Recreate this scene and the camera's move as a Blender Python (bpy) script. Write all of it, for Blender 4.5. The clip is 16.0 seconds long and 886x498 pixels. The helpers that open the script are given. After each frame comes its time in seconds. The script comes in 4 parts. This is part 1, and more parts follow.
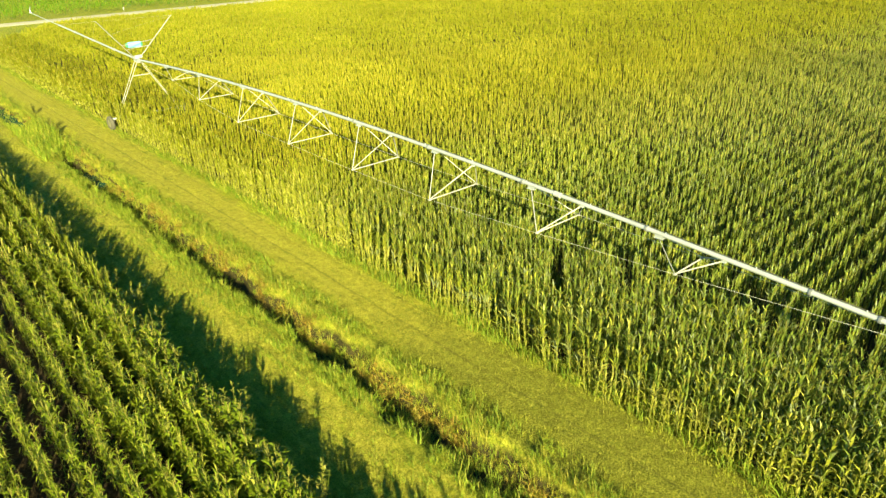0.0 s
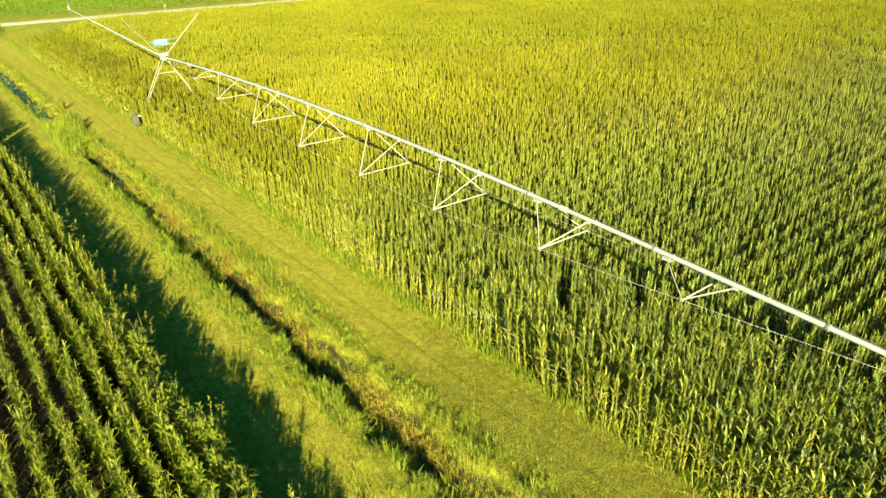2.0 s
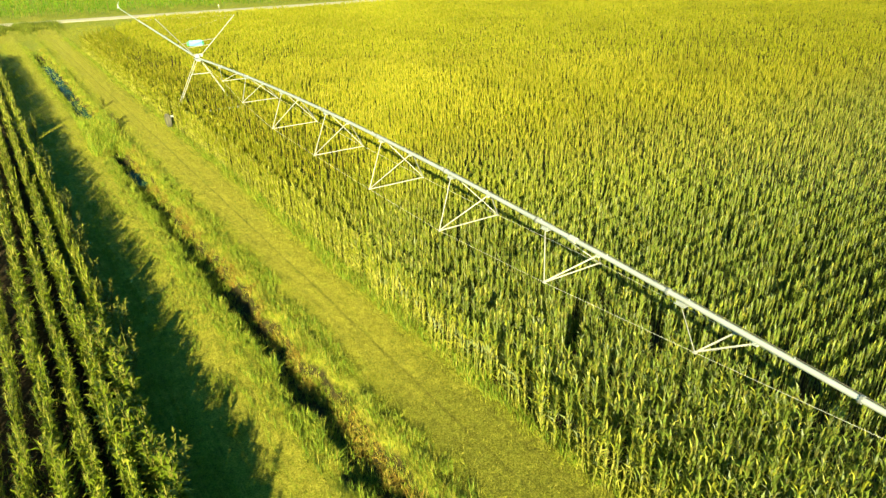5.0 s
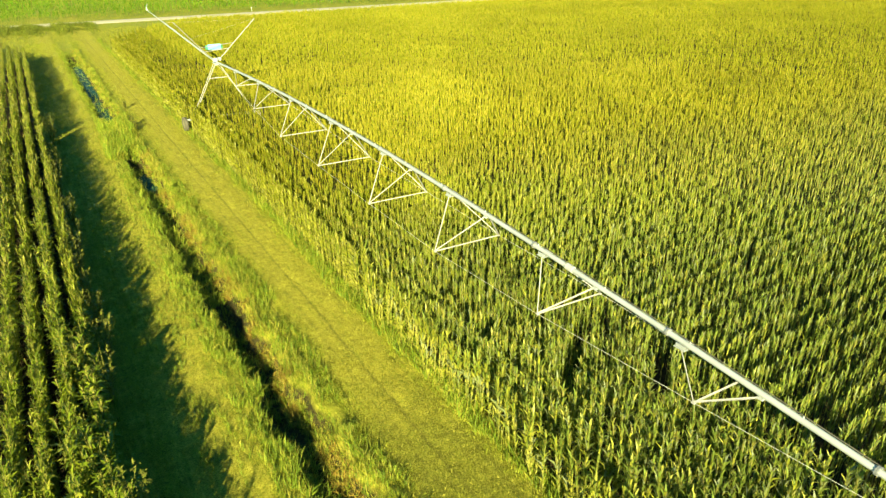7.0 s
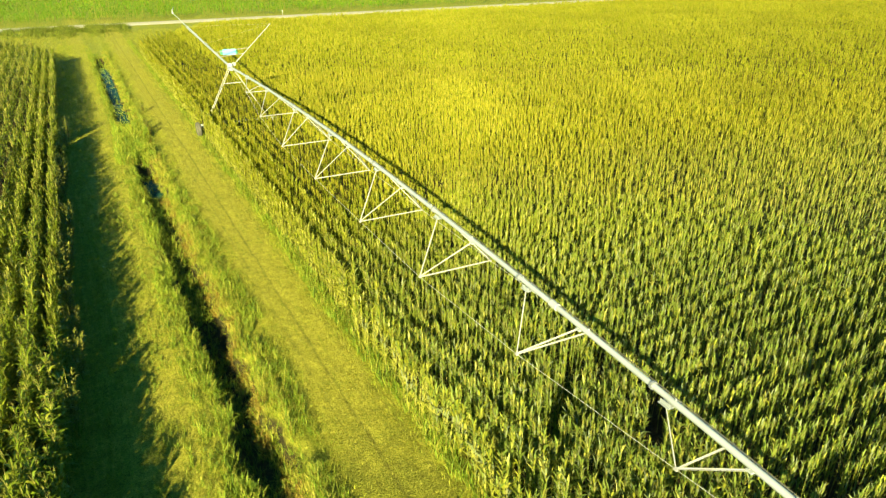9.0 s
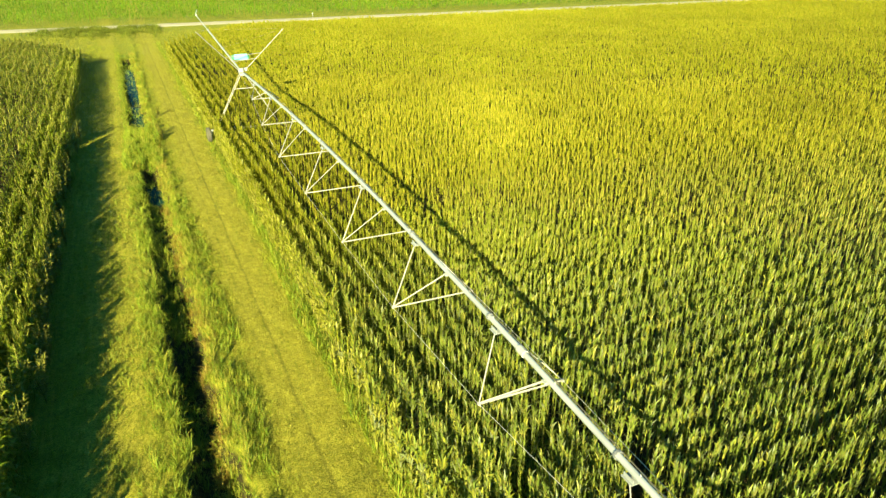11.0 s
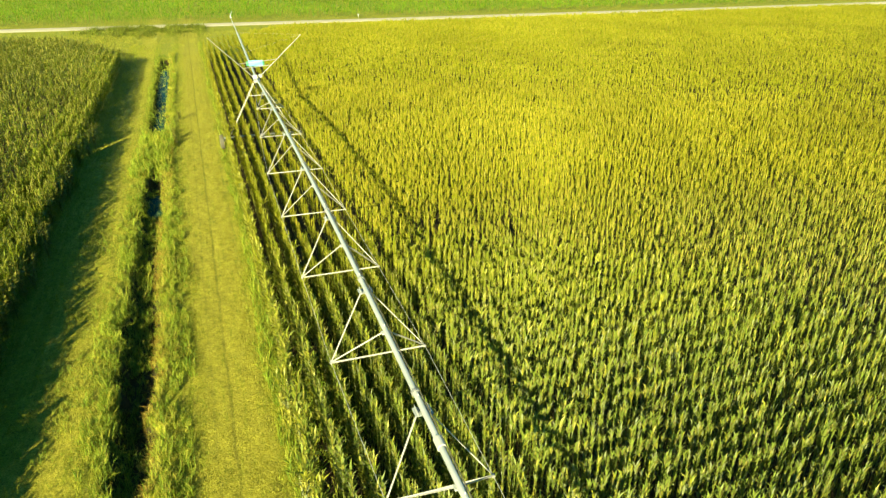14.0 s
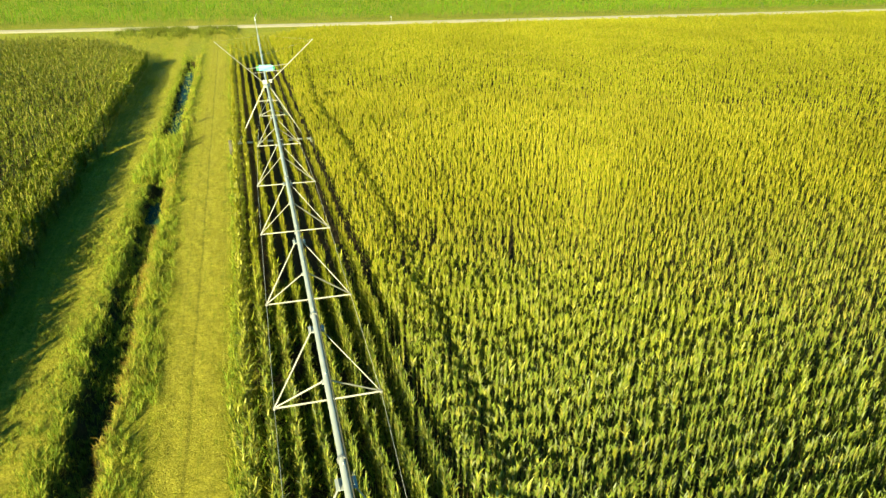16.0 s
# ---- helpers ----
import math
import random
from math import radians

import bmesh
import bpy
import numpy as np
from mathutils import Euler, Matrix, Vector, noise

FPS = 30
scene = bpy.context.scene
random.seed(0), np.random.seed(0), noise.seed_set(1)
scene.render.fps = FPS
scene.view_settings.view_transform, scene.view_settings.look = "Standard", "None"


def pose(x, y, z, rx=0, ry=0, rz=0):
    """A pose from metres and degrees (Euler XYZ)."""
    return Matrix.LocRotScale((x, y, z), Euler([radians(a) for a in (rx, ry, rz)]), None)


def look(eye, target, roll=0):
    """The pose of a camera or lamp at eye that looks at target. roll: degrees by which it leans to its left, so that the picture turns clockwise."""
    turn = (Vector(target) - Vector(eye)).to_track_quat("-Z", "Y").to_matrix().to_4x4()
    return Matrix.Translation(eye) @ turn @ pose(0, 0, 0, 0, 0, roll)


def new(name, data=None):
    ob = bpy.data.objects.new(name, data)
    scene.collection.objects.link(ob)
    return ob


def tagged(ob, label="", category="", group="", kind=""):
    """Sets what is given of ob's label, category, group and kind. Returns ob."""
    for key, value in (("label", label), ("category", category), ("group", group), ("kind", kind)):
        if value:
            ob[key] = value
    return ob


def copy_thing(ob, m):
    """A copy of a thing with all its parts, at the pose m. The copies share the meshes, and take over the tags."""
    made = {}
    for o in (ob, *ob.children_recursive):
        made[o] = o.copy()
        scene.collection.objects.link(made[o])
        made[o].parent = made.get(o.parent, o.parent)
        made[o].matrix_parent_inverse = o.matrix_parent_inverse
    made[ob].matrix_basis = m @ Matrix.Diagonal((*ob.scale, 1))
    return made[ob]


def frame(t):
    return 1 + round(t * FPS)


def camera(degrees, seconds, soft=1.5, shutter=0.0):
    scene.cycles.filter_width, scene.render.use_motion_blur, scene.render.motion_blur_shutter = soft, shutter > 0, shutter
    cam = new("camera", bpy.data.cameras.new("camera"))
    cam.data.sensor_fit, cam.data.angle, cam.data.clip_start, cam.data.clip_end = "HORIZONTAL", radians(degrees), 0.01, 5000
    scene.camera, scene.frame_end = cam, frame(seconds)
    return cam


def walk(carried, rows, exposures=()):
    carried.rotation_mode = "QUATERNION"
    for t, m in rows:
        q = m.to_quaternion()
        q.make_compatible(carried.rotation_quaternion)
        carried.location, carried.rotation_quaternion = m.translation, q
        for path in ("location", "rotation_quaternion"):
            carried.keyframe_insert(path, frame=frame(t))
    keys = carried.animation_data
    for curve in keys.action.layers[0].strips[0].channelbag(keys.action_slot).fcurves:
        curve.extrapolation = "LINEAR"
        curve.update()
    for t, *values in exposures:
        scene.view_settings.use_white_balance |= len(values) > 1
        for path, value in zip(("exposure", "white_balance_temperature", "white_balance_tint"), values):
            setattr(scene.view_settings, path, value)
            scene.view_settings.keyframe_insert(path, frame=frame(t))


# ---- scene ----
# ---- camera: a drone that slides sideways from the ditch side to above the pipe ----
cam = camera(66.4, 16.0, soft=1.38)
# seconds, eye x, y, z, heading, pitch, roll
FLIGHT = [
    (0, -18.474, -57.471, 14.855, 40.360, -25.736, -1.764),
    (0.5, -17.975, -57.483, 14.809, 39.479, -25.682, -1.671),
    (1, -17.508, -57.471, 14.773, 38.632, -25.639, -1.579),
    (1.5, -17.065, -57.437, 14.745, 37.813, -25.602, -1.491),
    (2, -16.638, -57.383, 14.723, 37.018, -25.567, -1.404),
    (2.5, -16.221, -57.311, 14.706, 36.243, -25.529, -1.320),
    (3, -15.806, -57.224, 14.692, 35.483, -25.487, -1.239),
    (3.5, -15.389, -57.123, 14.681, 34.734, -25.439, -1.160),
    (4, -14.966, -57.011, 14.672, 33.994, -25.385, -1.083),
    (4.5, -14.534, -56.887, 14.666, 33.260, -25.323, -1.009),
    (5, -14.088, -56.755, 14.661, 32.530, -25.256, -0.938),
    (5.5, -13.628, -56.614, 14.659, 31.801, -25.182, -0.869),
    (6, -13.151, -56.465, 14.660, 31.073, -25.105, -0.802),
    (6.5, -12.656, -56.309, 14.663, 30.343, -25.025, -0.738),
    (7, -12.144, -56.147, 14.671, 29.611, -24.944, -0.677),
    (7.5, -11.613, -55.979, 14.682, 28.876, -24.864, -0.619),
    (8, -11.064, -55.804, 14.697, 28.137, -24.788, -0.562),
    (8.5, -10.499, -55.624, 14.717, 27.393, -24.717, -0.509),
    (9, -9.916, -55.436, 14.743, 26.645, -24.652, -0.459),
    (9.5, -9.319, -55.242, 14.773, 25.891, -24.597, -0.410),
    (10, -8.709, -55.039, 14.809, 25.131, -24.551, -0.365),
    (10.5, -8.086, -54.828, 14.849, 24.365, -24.515, -0.323),
    (11, -7.452, -54.606, 14.893, 23.592, -24.491, -0.283),
    (11.5, -6.810, -54.373, 14.941, 22.812, -24.476, -0.246),
    (12, -6.160, -54.128, 14.991, 22.026, -24.472, -0.211),
    (12.5, -5.505, -53.868, 15.042, 21.230, -24.474, -0.180),
    (13, -4.846, -53.592, 15.091, 20.426, -24.482, -0.151),
    (13.5, -4.184, -53.297, 15.136, 19.612, -24.491, -0.125),
    (14, -3.520, -52.981, 15.175, 18.787, -24.497, -0.102),
    (14.5, -2.855, -52.643, 15.203, 17.949, -24.493, -0.082),
    (15, -2.189, -52.278, 15.217, 17.097, -24.473, -0.065),
    (15.5, -1.524, -51.885, 15.211, 16.228, -24.428, -0.051),
    (16, -0.857, -51.460, 15.182, 15.340, -24.348, -0.039),
]


def heading_pose(x, y, z, yaw, pitch, roll):
    a, p = radians(yaw), radians(pitch)
    way = Vector((math.sin(a) * math.cos(p), math.cos(a) * math.cos(p), math.sin(p)))
    eye = Vector((x, y, z))
    return look(eye, eye + way * 10, roll)


walk(cam, [(r[0], heading_pose(*r[1:])) for r in FLIGHT], exposures=[(0.0, 2.74, 6450, 6), (8.0, 2.69, 6450, 6), (13.0, 2.65, 6450, 6), (16.0, 2.58, 6450, 6)])

# ---- sky and sun: low evening sun behind the camera ----
SUN_AZ, SUN_EL = 28.0, 19.0          # heading of the shadows, height of the sun
world = bpy.data.worlds.new("sky")
scene.world = world
world.use_nodes = True
wn = world.node_tree.nodes
wl = world.node_tree.links
sky = wn.new("ShaderNodeTexSky")
sky.sky_type = "NISHITA"
sky.sun_disc = False
sky.sun_elevation = radians(SUN_EL)
sky.sun_rotation = radians(SUN_AZ + 180)
sky.dust_density = 0.3
sky.ozone_density = 4.0
deep = wn.new("ShaderNodeMix")          # the clear blue of a dry evening sky
deep.data_type, deep.blend_type = "RGBA", "MULTIPLY"
deep.inputs[0].default_value = 1.0
deep.inputs[7].default_value = (0.34, 0.97, 0.95, 1)
wl.new(sky.outputs[0], deep.inputs[6])
wl.new(deep.outputs[2], wn["Background"].inputs[0])
wn["Background"].inputs[1].default_value = 0.037
sun = new("sun", bpy.data.lights.new("sun", "SUN"))
sun.data.energy = 5.0
sun.data.angle = radians(0.6)
sun.data.color = (0.985, 0.86, 0.485)
a, e = radians(SUN_AZ), radians(SUN_EL)
sun_way = Vector((math.sin(a) * math.cos(e), math.cos(a) * math.cos(e), -math.sin(e)))
sun.matrix_world = look(-sun_way * 60, (0, 0, 0))

# ---- the field's own axes: u across the rows, v along them ----
TURN = 0.0155
PIVOT = (0.0, -37.0)


def to_world(u, v):
    c, s = math.cos(TURN), math.sin(TURN)
    return PIVOT[0] + u * c - v * s, PIVOT[1] + u * s + v * c


def to_field(x, y):
    c, s = math.cos(TURN), math.sin(TURN)
    dx, dy = x - PIVOT[0], y - PIVOT[1]
    return dx * c + dy * s, -dx * s + dy * c


FIELD = Matrix.Translation((PIVOT[0], PIVOT[1], 0)) @ Matrix.Rotation(TURN, 4, "Z")


# ---- materials ----
def material(name):
    m = bpy.data.materials.new(name)
    m.use_nodes = True
    nt = m.node_tree
    return m, nt.nodes, nt.links, nt.nodes["Principled BSDF"]


def ramp(nodes, stops):
    r = nodes.new("ShaderNodeValToRGB")
    el = r.color_ramp.elements
    while len(el) < len(stops):
        el.new(0.5)
    for i, (p, c) in enumerate(stops):
        el[i].position = p
        el[i].color = (*c, 1)
    return r


def noise_node(nodes, links, scale, detail=4, coord="Object"):
    tc = nodes.new("ShaderNodeTexCoord")
    n = nodes.new("ShaderNodeTexNoise")
    n.inputs["Scale"].default_value = scale
    n.inputs["Detail"].default_value = detail
    links.new(tc.outputs[coord], n.inputs["Vector"])
    return n


def mix_rgb(n, l, fac, c1, c2):
    mx = n.new("ShaderNodeMix")
    mx.data_type = "RGBA"
    for sock, val in ((mx.inputs[0], fac), (mx.inputs[6], c1), (mx.inputs[7], c2)):
        if isinstance(val, tuple):
            sock.default_value = (*val, 1)
        elif isinstance(val, float):
            sock.default_value = val
        else:
            l.new(val, sock)
    return mx.outputs[2]


def leaf_material(name, stops, patch=(0.75, 1.2), patch_scale=0.08, glow=0.25, rough=0.6, grain=9.0, gloss=0.12, near_cast=None):
    """Thin leaf: each blade its own tone, broad patches over the field, light through the blade."""
    m, n, l, b = material(name)
    geo = n.new("ShaderNodeNewGeometry")
    r = ramp(n, stops)
    l.new(geo.outputs["Random Per Island"], r.inputs[0])
    big = noise_node(n, l, patch_scale, 3)
    small = noise_node(n, l, grain, 3)
    mp = n.new("ShaderNodeMapRange")
    mp.inputs[1].default_value, mp.inputs[2].default_value = 0.3, 0.7
    mp.inputs[3].default_value, mp.inputs[4].default_value = patch
    l.new(big.outputs[0], mp.inputs[0])
    ms = n.new("ShaderNodeMapRange")
    ms.inputs[1].default_value, ms.inputs[2].default_value = 0.3, 0.7
    ms.inputs[3].default_value, ms.inputs[4].default_value = 0.85, 1.15
    l.new(small.outputs[0], ms.inputs[0])
    mu = n.new("ShaderNodeMath")
    mu.operation = "MULTIPLY"
    l.new(mp.outputs[0], mu.inputs[0])
    l.new(ms.outputs[0], mu.inputs[1])
    sc = n.new("ShaderNodeVectorMath")
    sc.operation = "SCALE"
    l.new(r.outputs[0], sc.inputs[0])
    l.new(mu.outputs[0], sc.inputs["Scale"])
    if near_cast:
        # hot-spot and sheen shift near the viewpoint, put into the leaf colour
        sep = n.new("ShaderNodeSeparateXYZ")
        l.new(geo.outputs["Position"], sep.inputs[0])
        wob = n.new("ShaderNodeMath")
        wob.operation = "MULTIPLY_ADD"
        wob.inputs[1].default_value = 14.0
        l.new(big.outputs[0], wob.inputs[0])
        l.new(sep.outputs[1], wob.inputs[2])
        nearness = n.new("ShaderNodeMapRange")
        nearness.interpolation_type = "SMOOTHSTEP"
        nearness.inputs[1].default_value, nearness.inputs[2].default_value = -10.0, -34.0
        l.new(wob.outputs[0], nearness.inputs[0])
        tint = mix_rgb(n, l, nearness.outputs[0], (1.0, 1.0, 1.0), near_cast)
        mt = n.new("ShaderNodeVectorMath")
        mt.operation = "MULTIPLY"
        l.new(sc.outputs[0], mt.inputs[0])
        l.new(tint, mt.inputs[1])
        sc = mt
    l.new(sc.outputs[0], b.inputs["Base Color"])
    b.inputs["Roughness"].default_value = rough
    b.inputs["Specular IOR Level"].default_value = gloss
    tr = n.new("ShaderNodeBsdfTranslucent")
    l.new(sc.outputs[0], tr.inputs[0])
    mix = n.new("ShaderNodeMixShader")
    mix.inputs[0].default_value = glow
    l.new(b.outputs[0], mix.inputs[1])
    l.new(tr.outputs[0], mix.inputs[2])
    l.new(mix.outputs[0], n["Material Output"].inputs[0])
    return m


CORN_LEAF = leaf_material("corn_leaf", [(0.0, (0.120, 0.142, 0.0045)), (0.35, (0.146, 0.165, 0.005)), (0.75, (0.174, 0.184, 0.007)), (1.0, (0.230, 0.220, 0.028))], patch=(0.92, 1.08), glow=0.47, rough=0.6, gloss=0.10, near_cast=(0.89, 1.05, 4.3))
CORN_LEAF_LEFT = leaf_material("corn_leaf_left", [(0.0, (0.085, 0.124, 0.005)), (0.4, (0.122, 0.164, 0.007)), (0.75, (0.162, 0.194, 0.011)), (1.0, (0.225, 0.225, 0.028))], glow=0.36, rough=0.5, gloss=0.15)
# dry leaves, their tone raised so the lane edge looks strongly sunlit
CORN_DRY_LIT = leaf_material("corn_dry_lit_leaf", [(0.0, (0.165, 0.182, 0.010)), (0.5, (0.215, 0.225, 0.018)), (1.0, (0.285, 0.275, 0.050))], glow=0.35, rough=0.5, gloss=0.25)
TASSEL = leaf_material("tassel", [(0.0, (0.160, 0.145, 0.008)), (0.6, (0.200, 0.178, 0.011)), (1.0, (0.245, 0.215, 0.022))], glow=0.35, rough=0.7, near_cast=(0.92, 0.98, 3.0))
TASSEL_GREEN = leaf_material("green_tassel", [(0.0, (0.15, 0.15, 0.02)), (1.0, (0.25, 0.225, 0.05))], glow=0.25, rough=0.7)
STALK = leaf_material("corn_stalk", [(0.0, (0.060, 0.080, 0.010)), (1.0, (0.13, 0.125, 0.022))], glow=0.05)
GREEN_CROP = leaf_material("green_crop", [(0.0, (0.035, 0.085, 0.002)), (0.5, (0.060, 0.118, 0.003)), (1.0, (0.100, 0.150, 0.005))], patch=(0.8, 1.15), patch_scale=0.05)
GRASS = leaf_material("grass", [(0.0, (0.120, 0.152, 0.008)), (0.5, (0.163, 0.190, 0.010)), (1.0, (0.225, 0.230, 0.018))], patch=(0.8, 1.15), patch_scale=0.4)
GRASS_TALL = leaf_material("tall_grass", [(0.0, (0.058, 0.104, 0.006)), (0.5, (0.118, 0.170, 0.010)), (0.85, (0.180, 0.207, 0.016)), (1.0, (0.25, 0.235, 0.03))], patch=(0.75, 1.2), patch_scale=0.5)
GRASS_OLIVE = leaf_material("olive_grass", [(0.0, (0.078, 0.092, 0.006)), (0.5, (0.135, 0.142, 0.010)), (1.0, (0.235, 0.215, 0.025))], patch=(0.75, 1.2), patch_scale=0.7, glow=0.2)
VERGE = leaf_material("verge_leaf", [(0.0, (0.045, 0.062, 0.006)), (0.5, (0.075, 0.095, 0.008)), (1.0, (0.125, 0.130, 0.016))], patch_scale=0.5)
GRASS_DRY = leaf_material("dry_grass", [(0.0, (0.15, 0.142, 0.012)), (0.5, (0.185, 0.175, 0.018)), (1.0, (0.22, 0.205, 0.030))], patch=(0.8, 1.15), patch_scale=0.6, glow=0.2)
GRASS_RUST = leaf_material("rusty_grass", [(0.0, (0.10, 0.068, 0.010)), (0.5, (0.17, 0.118, 0.015)), (1.0, (0.26, 0.20, 0.035))], patch=(0.7, 1.2), patch_scale=0.8, glow=0.2)
WEED = leaf_material("weed_leaf", [(0.0, (0.066, 0.086, 0.007)), (0.5, (0.118, 0.122, 0.014)), (1.0, (0.185, 0.168, 0.030))], patch_scale=1.5)


def steel_material(name, tone, metal=0.35, rough=0.42):
    m, n, l, b = material(name)
    big = noise_node(n, l, 1.7, 5)
    r = ramp(n, [(0.3, tuple(c * 0.78 for c in tone)), (0.7, tone)])
    l.new(big.outputs[0], r.inputs[0])
    l.new(r.outputs[0], b.inputs["Base Color"])
    fine = noise_node(n, l, 45, 4)
    mr = n.new("ShaderNodeMapRange")
    mr.inputs[3].default_value, mr.inputs[4].default_value = rough - 0.1, rough + 0.15
    l.new(fine.outputs[0], mr.inputs[0])
    l.new(mr.outputs[0], b.inputs["Roughness"])
    b.inputs["Metallic"].default_value = metal
    bump = n.new("ShaderNodeBump")
    bump.inputs["Strength"].default_value = 0.15
    l.new(fine.outputs[0], bump.inputs["Height"])
    l.new(bump.outputs[0], b.inputs["Normal"])
    return m


GALV = steel_material("galvanised_steel", (0.28, 0.305, 0.285), metal=0.25, rough=0.5)
GALV_STRUT = steel_material("galvanised_angle", (0.29, 0.285, 0.25), metal=0.25)
WIRE = steel_material("truss_rod_steel", (0.34, 0.34, 0.29), metal=0.1, rough=0.5)
GASKET = steel_material("dark_flange", (0.16, 0.17, 0.165), metal=0.3)
BOX_WHITE = steel_material("white_enamel", (0.27, 0.28, 0.25), metal=0.0, rough=0.35)
RIM = steel_material("weathered_rim", (0.12, 0.115, 0.06), metal=0.2, rough=0.6)
RUBBER = steel_material("tyre_rubber", (0.05, 0.048, 0.03), metal=0.0, rough=0.8)
CYAN = steel_material("cyan_panel", (0.12, 0.36, 0.40), metal=0.0, rough=0.35)
TEAL = steel_material("teal_band", (0.03, 0.16, 0.08), metal=0.0, rough=0.4)


def ground_material():
    """Bare soil under the crops, mown sward between them, straw on the driven lane, mud in the ditch."""
    m, n, l, b = material("ground_soil_and_sward")
    tc = n.new("ShaderNodeTexCoord")
    sep = n.new("ShaderNodeSeparateXYZ")
    l.new(tc.outputs["Object"], sep.inputs[0])
    edge = noise_node(n, l, 1.1, 5)
    wob = n.new("ShaderNodeMath")
    wob.operation = "MULTIPLY_ADD"
    wob.inputs[1].default_value = 1.2
    l.new(edge.outputs[0], wob.inputs[0])
    l.new(sep.outputs[0], wob.inputs[2])

    def band(lo, hi, soft):
        up = n.new("ShaderNodeMapRange")
        up.interpolation_type = "SMOOTHSTEP"
        up.inputs[1].default_value, up.inputs[2].default_value = lo + 0.6 - soft, lo + 0.6 + soft
        l.new(wob.outputs[0], up.inputs[0])
        dn = n.new("ShaderNodeMapRange")
        dn.interpolation_type = "SMOOTHSTEP"
        dn.inputs[1].default_value, dn.inputs[2].default_value = hi + 0.6 - soft, hi + 0.6 + soft
        dn.inputs[3].default_value, dn.inputs[4].default_value = 1.0, 0.0
        l.new(wob.outputs[0], dn.inputs[0])
        mu = n.new("ShaderNodeMath")
        mu.operation = "MULTIPLY"
        l.new(up.outputs[0], mu.inputs[0])
        l.new(dn.outputs[0], mu.inputs[1])
        return mu.outputs[0]

    fine = noise_node(n, l, 9.0, 8)
    mid = noise_node(n, l, 0.9, 5)
    blades = noise_node(n, l, 15.0, 8)
    blades.inputs["Roughness"].default_value = 0.75
    soil = ramp(n, [(0.3, (0.021, 0.0156, 0.0072)), (0.7, (0.054, 0.039, 0.018))])
    l.new(fine.outputs[0], soil.inputs[0])
    sward_a = ramp(n, [(0.37, (0.060, 0.080, 0.005)), (0.5, (0.140, 0.160, 0.009)), (0.64, (0.215, 0.218, 0.018))])
    l.new(blades.outputs[0], sward_a.inputs[0])
    sward_b = ramp(n, [(0.37, (0.110, 0.108, 0.008)), (0.50, (0.212, 0.202, 0.018)), (0.64, (0.300, 0.275, 0.040))])
    l.new(blades.outputs[0], sward_b.inputs[0])
    mr = n.new("ShaderNodeMapRange")
    mr.inputs[1].default_value, mr.inputs[2].default_value = 0.4, 0.62
    l.new(mid.outputs[0], mr.inputs[0])
    lane = n.new("ShaderNodeMath")
    lane.operation = "MULTIPLY_ADD"
    lane.inputs[1].default_value = 0.75
    # straw tone stops at the maize's shadow, so the shade's green cast is coloured in
    l.new(band(-11.3, -9.0, 0.5), lane.inputs[0])
    l.new(band(-5.6, -2.9, 0.5), lane.inputs[2])
    lane = lane.outputs[0]
    half = n.new("ShaderNodeMath")
    half.operation = "MULTIPLY_ADD"
    half.inputs[1].default_value = 0.5
    l.new(mr.outputs[0], half.inputs[0])
    lm = n.new("ShaderNodeMath")
    lm.operation = "MULTIPLY"
    lm.inputs[1].default_value = 0.9
    l.new(lane, lm.inputs[0])
    l.new(lm.outputs[0], half.inputs[2])
    # lines left by the mower, along the strip
    comb = n.new("ShaderNodeMapping")
    comb.inputs["Scale"].default_value = (7.0, 0.35, 1.0)
    l.new(tc.outputs["Object"], comb.inputs["Vector"])
    swath = n.new("ShaderNodeTexNoise")
    swath.inputs["Scale"].default_value = 1.0
    swath.inputs["Detail"].default_value = 4
    l.new(comb.outputs[0], swath.inputs["Vector"])
    sr = n.new("ShaderNodeMapRange")
    sr.inputs[1].default_value, sr.inputs[2].default_value = 0.38, 0.62
    sr.inputs[3].default_value, sr.inputs[4].default_value = -0.45, 0.45
    l.new(swath.outputs[0], sr.inputs[0])
    sa = n.new("ShaderNodeMath")
    sa.use_clamp = True
    l.new(sr.outputs[0], sa.inputs[0])
    l.new(half.outputs[0], sa.inputs[1])
    sward = mix_rgb(n, l, sa.outputs[0], sward_a.outputs[0], sward_b.outputs[0])
    # the lane is darker and more olive towards this end
    olive = ramp(n, [(0.36, (0.050, 0.058, 0.005)), (0.5, (0.125, 0.130, 0.011)), (0.64, (0.235, 0.215, 0.030))])
    l.new(blades.outputs[0], olive.inputs[0])
    near_end = n.new("ShaderNodeMath")
    near_end.operation = "MULTIPLY_ADD"
    near_end.inputs[1].default_value = 9.0
    l.new(mid.outputs[0], near_end.inputs[0])
    l.new(sep.outputs[1], near_end.inputs[2])
    green_end = n.new("ShaderNodeMapRange")
    green_end.interpolation_type = "SMOOTHSTEP"
    green_end.inputs[1].default_value, green_end.inputs[2].default_value = 6.0, -2.0
    l.new(near_end.outputs[0], green_end.inputs[0])
    on_lane = n.new("ShaderNodeMath")
    on_lane.operation = "MULTIPLY"
    l.new(green_end.outputs[0], on_lane.inputs[0])
    l.new(band(-6.3, -1.9, 0.6), on_lane.inputs[1])
    sward = mix_rgb(n, l, on_lane.outputs[0], sward, olive.outputs[0])
    # worn wheel lines
    wander = noise_node(n, l, 0.6, 3)
    line_at = n.new("ShaderNodeMath")
    line_at.operation = "MULTIPLY_ADD"
    line_at.inputs[1].default_value = 0.22
    l.new(wander.outputs[0], line_at.inputs[0])
